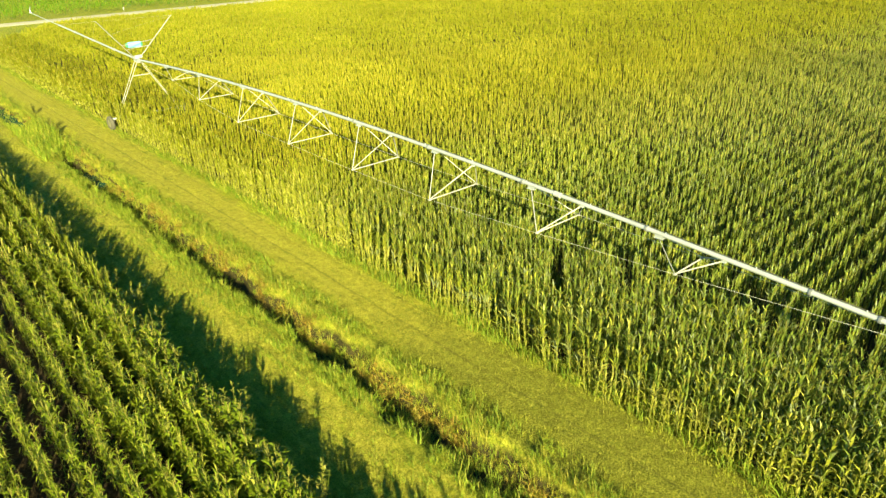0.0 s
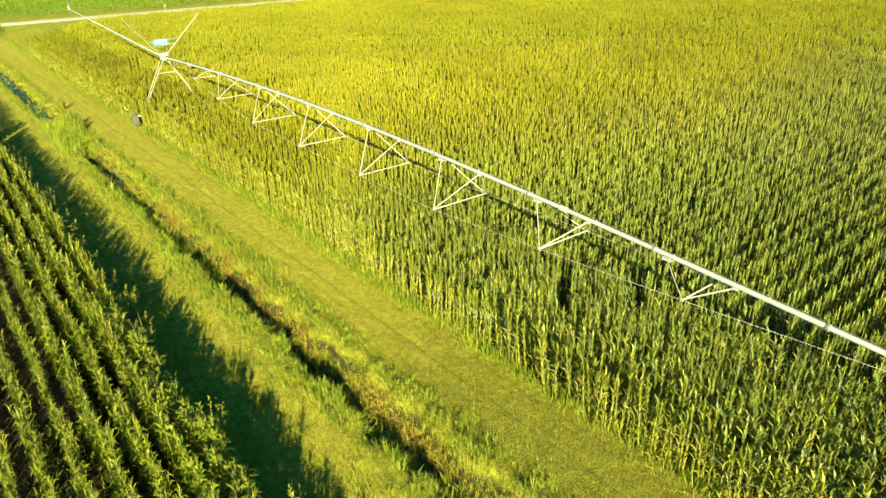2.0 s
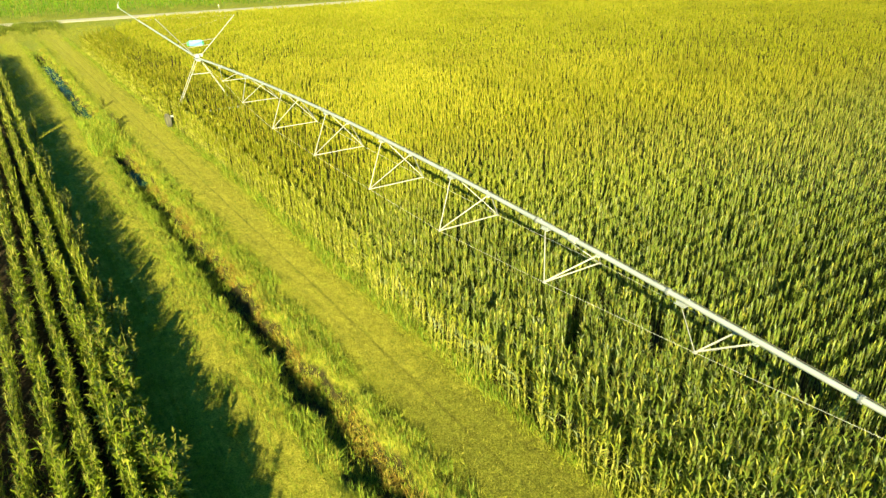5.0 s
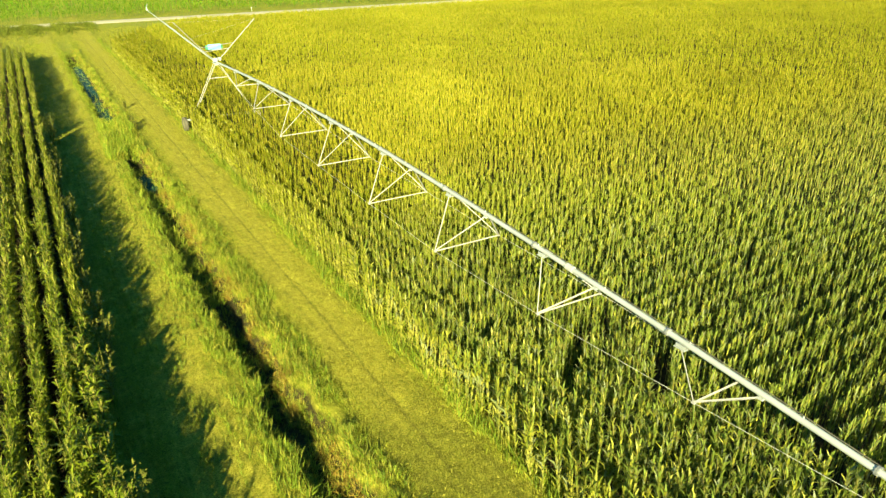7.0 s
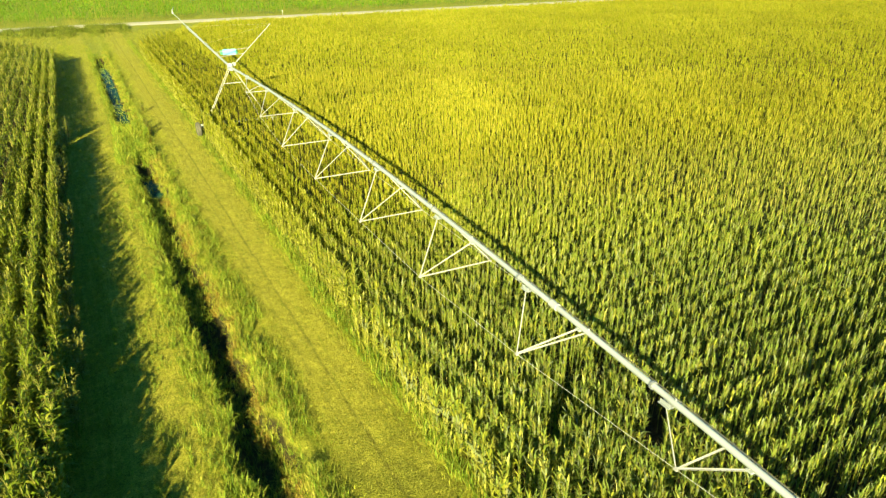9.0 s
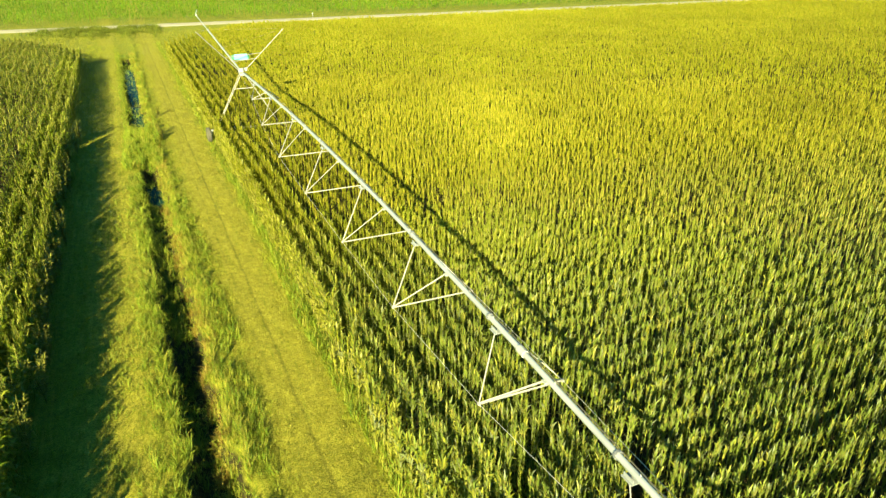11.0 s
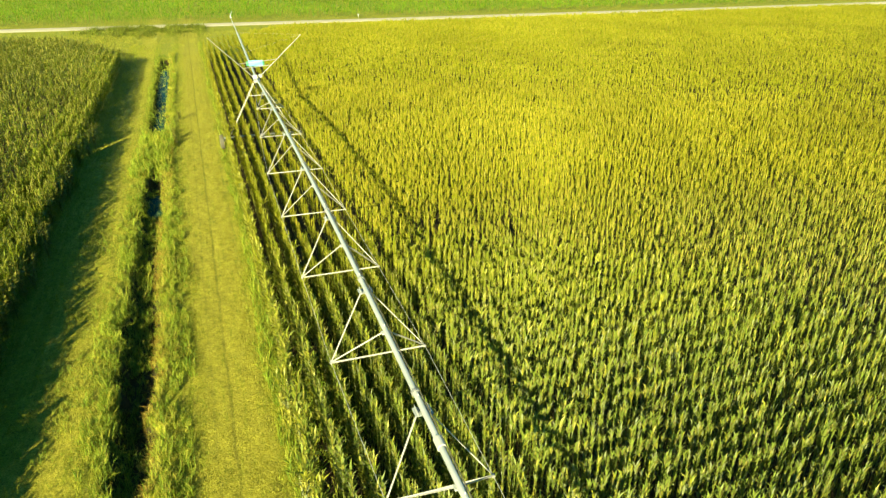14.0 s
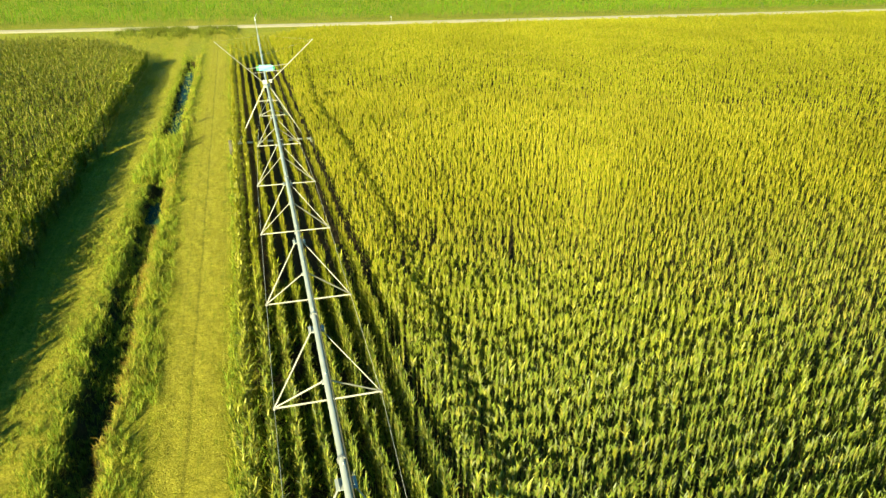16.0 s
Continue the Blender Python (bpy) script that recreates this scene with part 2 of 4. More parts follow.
    l.new(sep.outputs[0], line_at.inputs[2])
    for where, half_width, worn in ((-4.16, 0.09, 0.42), (-2.98, 0.16, 0.25), (-4.75, 0.08, 0.22)):
        off = n.new("ShaderNodeMath")
        off.inputs[1].default_value = -where
        l.new(line_at.outputs[0], off.inputs[0])
        away = n.new("ShaderNodeMath")
        away.operation = "ABSOLUTE"
        l.new(off.outputs[0], away.inputs[0])
        rut = n.new("ShaderNodeMapRange")
        rut.interpolation_type = "SMOOTHSTEP"
        rut.inputs[1].default_value, rut.inputs[2].default_value = 0.02, half_width
        rut.inputs[3].default_value, rut.inputs[4].default_value = worn, 0.0
        l.new(away.outputs[0], rut.inputs[0])
        sward = mix_rgb(n, l, rut.outputs[0], sward, (0.070, 0.070, 0.010))
    # uneven tufts and mower clumps a hand or two across
    clumps = noise_node(n, l, 3.6, 4)
    uneven = n.new("ShaderNodeMapRange")
    uneven.inputs[1].default_value, uneven.inputs[2].default_value = 0.36, 0.64
    uneven.inputs[3].default_value, uneven.inputs[4].default_value = 0.80, 1.14
    l.new(clumps.outputs[0], uneven.inputs[0])
    mott = n.new("ShaderNodeVectorMath")
    mott.operation = "SCALE"
    l.new(sward, mott.inputs[0])
    l.new(uneven.outputs[0], mott.inputs["Scale"])
    sward = mott.outputs[0]
    col = mix_rgb(n, l, band(-13.4, -1.9, 0.15), soil.outputs[0], sward)
    # the grassed headland beyond the rows
    head = n.new("ShaderNodeMapRange")
    head.inputs[1].default_value, head.inputs[2].default_value = 84.0, 87.0
    l.new(sep.outputs[1], head.inputs[0])
    col = mix_rgb(n, l, head.outputs[0], col, sward)
    mud = ramp(n, [(0.35, (0.018, 0.018, 0.006)), (0.65, (0.046, 0.038, 0.010))])
    l.new(fine.outputs[0], mud.inputs[0])
    deep = n.new("ShaderNodeMapRange")
    deep.inputs[1].default_value, deep.inputs[2].default_value = -0.1, -0.3
    l.new(sep.outputs[2], deep.inputs[0])
    col = mix_rgb(n, l, deep.outputs[0], col, mud.outputs[0])
    l.new(col, b.inputs["Base Color"])
    b.inputs["Roughness"].default_value = 0.95
    b.inputs["Specular IOR Level"].default_value = 0.1
    bump = n.new("ShaderNodeBump")
    bump.inputs["Strength"].default_value = 0.9
    bump.inputs["Distance"].default_value = 0.12
    l.new(blades.outputs[0], bump.inputs["Height"])
    clod = n.new("ShaderNodeBump")
    clod.inputs["Strength"].default_value = 0.35
    clod.inputs["Distance"].default_value = 0.10
    tuffs = noise_node(n, l, 5.0, 3)
    l.new(tuffs.outputs[0], clod.inputs["Height"])
    l.new(clod.outputs[0], bump.inputs["Normal"])
    l.new(bump.outputs[0], b.inputs["Normal"])
    return m


GROUND = ground_material()


def road_material():
    m, n, l, b = material("pale_gravel")
    f = noise_node(n, l, 30, 8)
    g = noise_node(n, l, 0.5, 4)
    r = ramp(n, [(0.3, (0.20, 0.18, 0.11)), (0.7, (0.33, 0.30, 0.20))])
    l.new(f.outputs[0], r.inputs[0])
    r2 = ramp(n, [(0.4, (0.85, 0.85, 0.85)), (0.6, (1, 1, 1))])
    l.new(g.outputs[0], r2.inputs[0])
    mx = n.new("ShaderNodeVectorMath")
    mx.operation = "MULTIPLY"
    l.new(r.outputs[0], mx.inputs[0])
    l.new(r2.outputs[0], mx.inputs[1])
    l.new(mx.outputs[0], b.inputs["Base Color"])
    b.inputs["Roughness"].default_value = 0.95
    bump = n.new("ShaderNodeBump")
    bump.inputs["Distance"].default_value = 0.03
    l.new(f.outputs[0], bump.inputs["Height"])
    l.new(bump.outputs[0], b.inputs["Normal"])
    return m


ROAD = road_material()


def water_material():
    m, n, l, b = material("ditch_water")
    b.inputs["Base Color"].default_value = (0.012, 0.040, 0.026, 1)
    b.inputs["Roughness"].default_value = 0.25
    b.inputs["IOR"].default_value = 1.035
    w = noise_node(n, l, 3.0, 3)
    bump = n.new("ShaderNodeBump")
    bump.inputs["Strength"].default_value = 0.08
    l.new(w.outputs[0], bump.inputs["Height"])
    l.new(bump.outputs[0], b.inputs["Normal"])
    return m


WATER = water_material()

# ---- ground: one sheet to the horizon, with the ditch cut into it ----
rng = np.random.default_rng(7)


def wave(v, seed):
    """A slow wander along the rows."""
    return (np.sin(v * 0.21 + seed) + 0.6 * np.sin(v * 0.47 + 2.1 * seed) + 0.35 * np.sin(v * 1.13 + 3.7 * seed)) / 1.95


def ditch_centre(v):
    return np.interp(v, [-25, -10, 3, 16, 28, 40, 60, 95], [-7.35, -7.42, -7.55, -7.5, -7.5, -7.6, -7.7, -7.5]) + 0.09 * wave(v, 1.0) + 0.05 * np.sin(v * 1.9)


def ditch_half(v):
    wide = np.interp(v, [-25, -8, 6, 13, 22, 30, 33.5, 36, 45, 47, 60, 88, 92], [0.66, 0.68, 0.70, 0.62, 0.52, 0.72, 0.66, 0.05, 0.05, 0.66, 0.72, 0.80, 0.05])
    return wide * (1 + 0.25 * wave(v, 4.0) + 0.28 * np.sin(v * 2.3 + 1.0) * np.sin(v * 0.9))


def ditch_depth(v):
    d = np.interp(v, [-30, 2, 12, 24, 28, 33.5, 36, 45, 47, 60, 88, 91], [0.75, 0.85, 0.85, 0.7, 0.85, 0.75, 0.0, 0.0, 0.65, 0.75, 0.75, 0.0])
    return 0.95 * d * (1 + 0.12 * wave(v, 7.0))


def ground_height(u, v):
    off = np.abs(u - ditch_centre(v)) / np.maximum(ditch_half(v), 0.05)
    cut = np.clip((1.5 - off) / 1.0, 0, 1)
    z = -ditch_depth(v) * cut * cut * (3 - 2 * cut)
    rut = np.exp(-((u + 4.22) / 0.13) ** 2) + 0.5 * np.exp(-((u + 3.2) / 0.13) ** 2)
    z = z - 0.02 * rut
    bank = np.exp(-((u + 6.45) / 0.5) ** 2) + 0.7 * np.exp(-((u + 9.2) / 0.6) ** 2)
    z = z + 0.07 * bank
    strip = (u > -13) & (u < -2.2)
    z = z + np.where(strip, 0.025 * np.sin(u * 5.1 + np.sin(v * 1.7)) * np.sin(v * 2.3 + np.sin(u * 2.9)), 0)
    return z


def sheet(us, vs):
    U, V = np.meshgrid(us, vs, indexing="ij")
    Z = ground_height(U, V)
    far = (np.abs(V - 20) > 110) | (U > 5) | (U < -20)
    Z = np.where(far, 0.0, Z)
    co = np.stack([U, V, Z], -1).reshape(-1, 3)
    nu, nv = len(us), len(vs)
    i = np.arange(nu - 1)[:, None] * nv + np.arange(nv - 1)[None, :]
    f = np.stack([i, i + nv, i + nv + 1, i + 1], -1).reshape(-1, 4)
    return co, f


def mesh_from(name, co, faces, mats, mat_index=None):
    """A mesh straight from arrays; faces all of one size, or a list of such blocks."""
    blocks = faces if isinstance(faces, list) else [faces]
    blocks = [np.asarray(b, dtype=np.int32) for b in blocks if len(b)]
    me = bpy.data.meshes.new(name)
    me.vertices.add(len(co))
    me.vertices.foreach_set("co", np.asarray(co, dtype=np.float32).ravel())
    loops = np.concatenate([b.ravel() for b in blocks])
    sizes = np.concatenate([np.full(len(b), b.shape[1], dtype=np.int32) for b in blocks])
    me.loops.add(len(loops))
    me.loops.foreach_set("vertex_index", loops)
    me.polygons.add(len(sizes))
    me.polygons.foreach_set("loop_start", np.concatenate([[0], np.cumsum(sizes)[:-1]]).astype(np.int32))
    for m in mats:
        me.materials.append(m)
    if mat_index is not None:
        me.polygons.foreach_set("material_index", np.asarray(mat_index, dtype=np.int32))
    me.update(calc_edges=True)
    return me


us = np.concatenate([[-3000, -800, -250, -80, -40, -25, -16], np.arange(-14, -1.9, 0.12), [0, 4, 10, 25, 60, 150, 400, 1200, 3000]])
vs = np.concatenate([[-3000, -700, -200, -80, -45], np.arange(-28, 112, 0.3), [130, 170, 260, 600, 1400, 3000]])
co, fc = sheet(us, vs)
ground = new("ground", mesh_from("ground", co, fc, [GROUND]))
ground.matrix_world = FIELD
tagged(ground, "bare soil under the crops and yellow-green mown grass between them", "ground", kind="structure")
ground.data.polygons.foreach_set("use_smooth", np.ones(len(ground.data.polygons), dtype=bool))

wv = np.arange(-28, 95, 0.6)
left = ditch_centre(wv) - ditch_half(wv) * 1.3
right = ditch_centre(wv) + ditch_half(wv) * 1.3
wz = np.interp(wv, [-28, 4, 8, 14, 18, 26, 28.5, 31.5, 34, 48, 50, 58, 60, 62, 64, 82, 84, 86], [-1.2, -1.2, -0.90, -0.90, -1.1, -0.80, -0.60, -0.60, -1.2, -1.2, -0.52, -0.50, -0.62, -0.60, -0.50, -0.50, -0.62, -1.2])
wco = np.concatenate([np.stack([left, wv, wz], -1), np.stack([right, wv, wz], -1)])
k = np.arange(len(wv) - 1)
keep = ditch_depth(wv)[:-1] > 0.25
wf = np.stack([k, k + len(wv), k + len(wv) + 1, k + 1], -1)[keep]
water = new("water", mesh_from("water", wco, wf, [WATER]))
water.matrix_world = FIELD
tagged(water, "dark standing water in the bottom of the grassy ditch", "water", kind="structure")


# ---- gravel road across the far end of the field ----
def road_y(x):
    return 95.0 - 0.055 * x + 0.00012 * x * x


xs = np.arange(-140, 260, 4.0)
ry = road_y(xs)
prof = [(-2.7, -0.02), (-2.4, 0.08), (-1.2, 0.13), (0, 0.16), (1.2, 0.13), (2.4, 0.08), (2.7, -0.02)]
rco = np.concatenate([np.stack([xs, ry + o, np.full_like(xs, h)], -1) for o, h in prof])
n_x = len(xs)
k = np.arange(n_x - 1)
rf = np.concatenate([np.stack([k + j * n_x, k + 1 + j * n_x, k + 1 + (j + 1) * n_x, k + (j + 1) * n_x], -1) for j in range(len(prof) - 1)])
road = new("road", mesh_from("road", rco, rf, [ROAD]))
tagged(road, "pale gravel road along the far end of the cornfield", "road", kind="structure")


# ---- plants: a few model plants each, set out in their thousands ----
def blade(base, heading, length, width, rise, droop, segments, mat, verts, faces, mats, twist=0.0):
    """One arching leaf as a tapering strip; it starts at base and bends over."""
    start = len(verts)
    h = np.array([math.cos(heading), math.sin(heading)])
    side = np.array([-h[1], h[0]])
    p = np.array(base, dtype=float)
    ang = rise
    for s in range(segments + 1):
        f = s / segments
        w = width * min(1.0, 0.62 + 1.5 * f) * (1 - f ** 2.8)
        lift = math.sin(twist) * w * 0.5
        if s == segments:
            verts.append(tuple(p))
        else:
            verts.append((p[0] + side[0] * w / 2, p[1] + side[1] * w / 2, p[2] + lift))
            verts.append((p[0] - side[0] * w / 2, p[1] - side[1] * w / 2, p[2] - lift))
        step = length / segments
        p = p + np.array([h[0] * math.cos(ang) * step, h[1] * math.cos(ang) * step, math.sin(ang) * step])
        ang -= droop / segments
    for s in range(segments):
        a0 = start + 2 * s
        if s == segments - 1:
            faces.append((a0, a0 + 1, a0 + 2))
            mats.append(mat)
        else:
            faces.append((a0, a0 + 1, a0 + 3))
            faces.append((a0, a0 + 3, a0 + 2))
            mats += [mat, mat]


def corn_model(r, leaves, segments, width, stalk, spikes, height=2.2, dry=2, first=0.35, long=0.6, droop=95, rise_lo=50, last=0.84, crowd=0.75, rise_hi=78, pale=0.0):
    """One maize plant: stalk, two ranks of arching leaves, tassel. Material slots: leaf, dry and sun-bright leaf,
    tassel, stalk.
    """
    verts, faces, mats = [], [], []
    if stalk:
        for z, rad in ((0, 0.016), (height * 0.86, 0.009)):
            for q in range(3):
                t = q * 2 * math.pi / 3
                verts.append((rad * math.cos(t), rad * math.sin(t), z))
        for lv in (0,):
            for q in range(3):
                q2 = (q + 1) % 3
                faces.append((lv + q, lv + q2, lv + 3 + q2))
                faces.append((lv + q, lv + 3 + q2, lv + 3 + q))
                mats += [3, 3]
    plane = r.uniform(0, math.pi)
    for i in range(leaves):
        f = i / max(1, leaves - 1)
        z = height * (first / 2.2 + (last - first / 2.2) * f ** crowd)
        head = plane + 2.4 * i + r.normal(0, 0.4)
        ln = long * (0.7 + 0.4 * math.sin(math.pi * (0.15 + 0.7 * f))) * r.uniform(0.85, 1.15)
        rise = math.radians(r.uniform(rise_lo, rise_hi))
        drop = math.radians(r.uniform(0.55, 1.1) * droop * (1.15 - 0.4 * f))
        blade((0, 0, z), head, ln, width * r.uniform(0.85, 1.15), rise, drop, segments, 1 if i < dry or r.random() < pale else 0, verts, faces, mats, r.uniform(-0.5, 0.5))
    for i in range(spikes):
        head = r.uniform(0, 2 * math.pi)
        tip = height + (0.10 if i else 0.18) * r.uniform(0.7, 1.1)
        out = 0.02 if i == 0 else r.uniform(0.06, 0.16)
        base = height * 0.86
        start = len(verts)
        c, s_ = math.cos(head), math.sin(head)
        w = (0.055 if leaves < 9 else 0.03 if segments < 2 else 0.028 if not stalk else 0.015 if leaves > 25 else 0.010)
        verts += [(-s_ * w, c * w, base), (s_ * w, -c * w, base), (c * out, s_ * out, tip)]
        faces.append((start, start + 1, start + 2))
        mats.append(2)
    return np.array(verts), np.array(faces, dtype=np.int64), np.array(mats)


def set_out(models, x, y, z, scale, r, lean=0.06, spread=(1.0, 1.0)):
    """Copies of the model plants at the places given, joined in one mesh's arrays."""
    pick = r.integers(0, len(models), len(x))
    cos, fcs, mts, base = [], [], [], 0
    for k_, (mv, mf, mm) in enumerate(models):
        at = np.nonzero(pick == k_)[0]
        if not len(at):
            continue
        t = r.uniform(0, 2 * math.pi, len(at))
        c, s_ = np.cos(t), np.sin(t)
        sc = scale[at]
        lx, ly = r.normal(0, lean, len(at)), r.normal(0, lean, len(at))
        px = (mv[None, :, 0] * c[:, None] - mv[None, :, 1] * s_[:, None]) * sc[:, None]
        py = (mv[None, :, 0] * s_[:, None] + mv[None, :, 1] * c[:, None]) * sc[:, None]
        pz = mv[None, :, 2] * sc[:, None]
        px = px * spread[0] + pz * lx[:, None] + x[at][:, None]
        py = py * spread[1] + pz * ly[:, None] + y[at][:, None]
        pz = pz + z[at][:, None]
        cos.append(np.stack([px, py, pz], -1).reshape(-1, 3))
        off = base + np.arange(len(at))[:, None, None] * len(mv)
        fcs.append((mf[None] + off).reshape(-1, 3))
        mts.append(np.tile(mm, len(at)))
        base += len(at) * len(mv)
    if not cos:
        return np.zeros((0, 3)), np.zeros((0, 3), dtype=int), np.zeros(0, dtype=int)
    return np.concatenate(cos), np.concatenate(fcs), np.concatenate(mts)


def joined(name, blocks, mats, label, category):
    cos, fcs, mts, base = [], [], [], 0
    for c_, f_, m_ in blocks:
        cos.append(c_)
        fcs.append(f_ + base)
        mts.append(m_)
        base += len(c_)
    ob = new(name, mesh_from(name, np.concatenate(cos), np.concatenate(fcs), mats, np.concatenate(mts)))
    tagged(ob, label, category, kind="stuff")
    return ob


mr_ = np.random.default_rng(21)
CORN_NEAR = [corn_model(mr_, 24, 2, 0.060, True, 7, dry=int(mr_.integers(0, 5)), first=0.5, long=0.36, droop=85, rise_lo=72, last=0.96, crowd=0.70, rise_hi=89, pale=0.12) for _ in range(24)]
CORN_LANE = [corn_model(mr_, 24, 2, 0.062, True, 7, dry=int(mr_.integers(1, 6)), first=0.35, long=0.38, droop=100, rise_lo=70, last=0.96, crowd=0.72, rise_hi=89, pale=0.20) for _ in range(24)]
CORN_EDGE = [corn_model(mr_, 26, 2, 0.066, True, 6, dry=int(mr_.integers(2, 8)), first=0.12, long=0.40, droop=110, rise_lo=70, last=0.95, crowd=0.80, rise_hi=89, pale=0.24) for _ in range(16)]
# besides real yellowing, extra pale leaves put the row's sunlit face into colour
CORN_OUTER = [corn_model(mr_, 27, 2, 0.070, True, 6, dry=int(mr_.integers(6, 13)), first=0.12, long=0.41, droop=110, rise_lo=66, last=0.95, crowd=0.85, rise_hi=89, pale=0.62) for _ in range(16)]
CORN_OUTER_FAR = [corn_model(mr_, 16, 2, 0.085, False, 3, dry=4, first=0.1, long=0.38, droop=120, rise_lo=54, last=0.93, crowd=0.8, rise_hi=86, pale=0.5) for _ in range(16)]
# stemless low leaves added inside the edge rows to stop low sun leaking through
CORN_SUN_BLOCK = [corn_model(mr_, 15, 1, 0.21, False, 0, dry=0, first=0.12, long=0.44, droop=0, rise_lo=-20, last=0.74, crowd=0.9, rise_hi=60, height=2.1) for _ in range(14)]
CORN_HEDGE = [corn_model(mr_, 26, 2, 0.088, True, 6, dry=2, first=0.10, long=0.44, droop=165, rise_lo=30, last=0.94, crowd=0.95, rise_hi=62) for _ in range(14)]
CORN_EDGE_FAR = [corn_model(mr_, 15, 2, 0.092, False, 3, pale=0.2, dry=1, first=0.1, long=0.38, droop=120, rise_lo=58, last=0.93, crowd=0.8, rise_hi=84) for _ in range(16)]
CORN_TASSEL = [corn_model(mr_, 18, 2, 0.062, True, 9, dry=1, first=0.6, long=0.40, droop=165, rise_lo=30, last=0.94, rise_hi=62) for _ in range(22)]
CORN_MID = [corn_model(mr_, 17, 1, 0.092, False, 4, dry=1, first=0.9, long=0.27, droop=0, rise_lo=38, last=0.96, crowd=0.62, rise_hi=88, pale=0.05) for _ in range(20)]
CORN_MID_SLIM = [corn_model(mr_, 8, 2, 0.118, False, 4, dry=0, first=0.9, long=0.42, droop=150, rise_lo=35, last=0.95, crowd=0.65, rise_hi=66) for _ in range(20)]
CORN_FAR = [corn_model(mr_, 9, 1, 0.17, False, 3, dry=0, first=1.4, long=0.29, droop=0, rise_lo=30, last=0.96, rise_hi=84) for _ in range(18)]
CROP_FAR = [corn_model(mr_, 5, 1, 0.26, False, 0, dry=0, first=0.7, long=0.6, droop=60) for _ in range(12)]


def vigour(x, y):
    """How tall the crop stands from patch to patch."""
    a_ = np.sin(x * 0.9 + 1.3 * np.sin(y * 0.37)) * np.sin(y * 0.8 + 1.1 * np.sin(x * 0.53))
    b_ = np.sin(x * 2.3 + 2.0 * np.sin(y * 1.1 + 0.4)) * np.sin(y * 2.1 + 1.7 * np.sin(x * 1.3))
    return 1 + 0.05 * a_ + 0.05 * b_


# bare slits between the plants: start x, y, end x, y, half width
SLITS = [(-0.2, -42.8, 2.6, -40.4, 0.22), (1.9, -45.0, 3.9, -42.7, 0.2), (7.2, -20.2, 6.5, -22.8, 0.15), (11.9, -19.2, 9.3, -26.0, 0.13), (3.5, -49.1, 5.5, -47.7, 0.2)]


def clear_of_slits(x, y):
    ok = np.ones(len(x), dtype=bool)
    for x0, y0, x1, y1, hw in SLITS:
        dx, dy = x1 - x0, y1 - y0
        t = np.clip(((x - x0) * dx + (y - y0) * dy) / (dx * dx + dy * dy), 0, 1)
        ok &= np.hypot(x - x0 - t * dx, y - y0 - t * dy) > hw
    # the wheel rut that the end tower has pressed on its way round
    ok &= ~((x > 2) & (np.abs(y - (2.7 - x * x / 1100.0)) < 0.35))
    # tower wheels stand in a pressed lane
    ok &= ~((np.abs(x) < 4.2) & (np.abs(y - 2.7) < 0.45))
    return ok


def rows_of(u_list, v0, v1, step, r, side=0.028):
    us_, vs_ = [], []
    for u_ in u_list:
        n_ = int((v1 - v0) / step)
        v_ = v0 + (np.arange(n_) + r.uniform(-0.3, 0.3, n_)) * step
        keep_ = r.random(n_) > 0.04
        us_.append(np.full(n_, u_)[keep_] + r.normal(0, side, n_)[keep_])
        vs_.append(v_[keep_])
    return np.concatenate(us_), np.concatenate(vs_)


EYE_PLAN = (-8.0, -54.0)


def zoned(x, y, lo, hi):
    d = np.hypot(x - EYE_PLAN[0], y - EYE_PLAN[1])
    return (d >= lo) & (d < hi)


def edge_wander(v):
    """The outermost row bulges out and in."""
    return -0.12 + 0.16 * np.sin(v * 0.8 + 1.5 * np.sin(v * 0.31)) + 0.10 * np.sin(v * 2.9 + 1.0)


# ---- single plants that stand out along the two field edges ----
LONE_RIPE, LONE_GREEN = (-14.5, 4.5), (-13.0, 7.0)      # stretches along the rows, v from and to


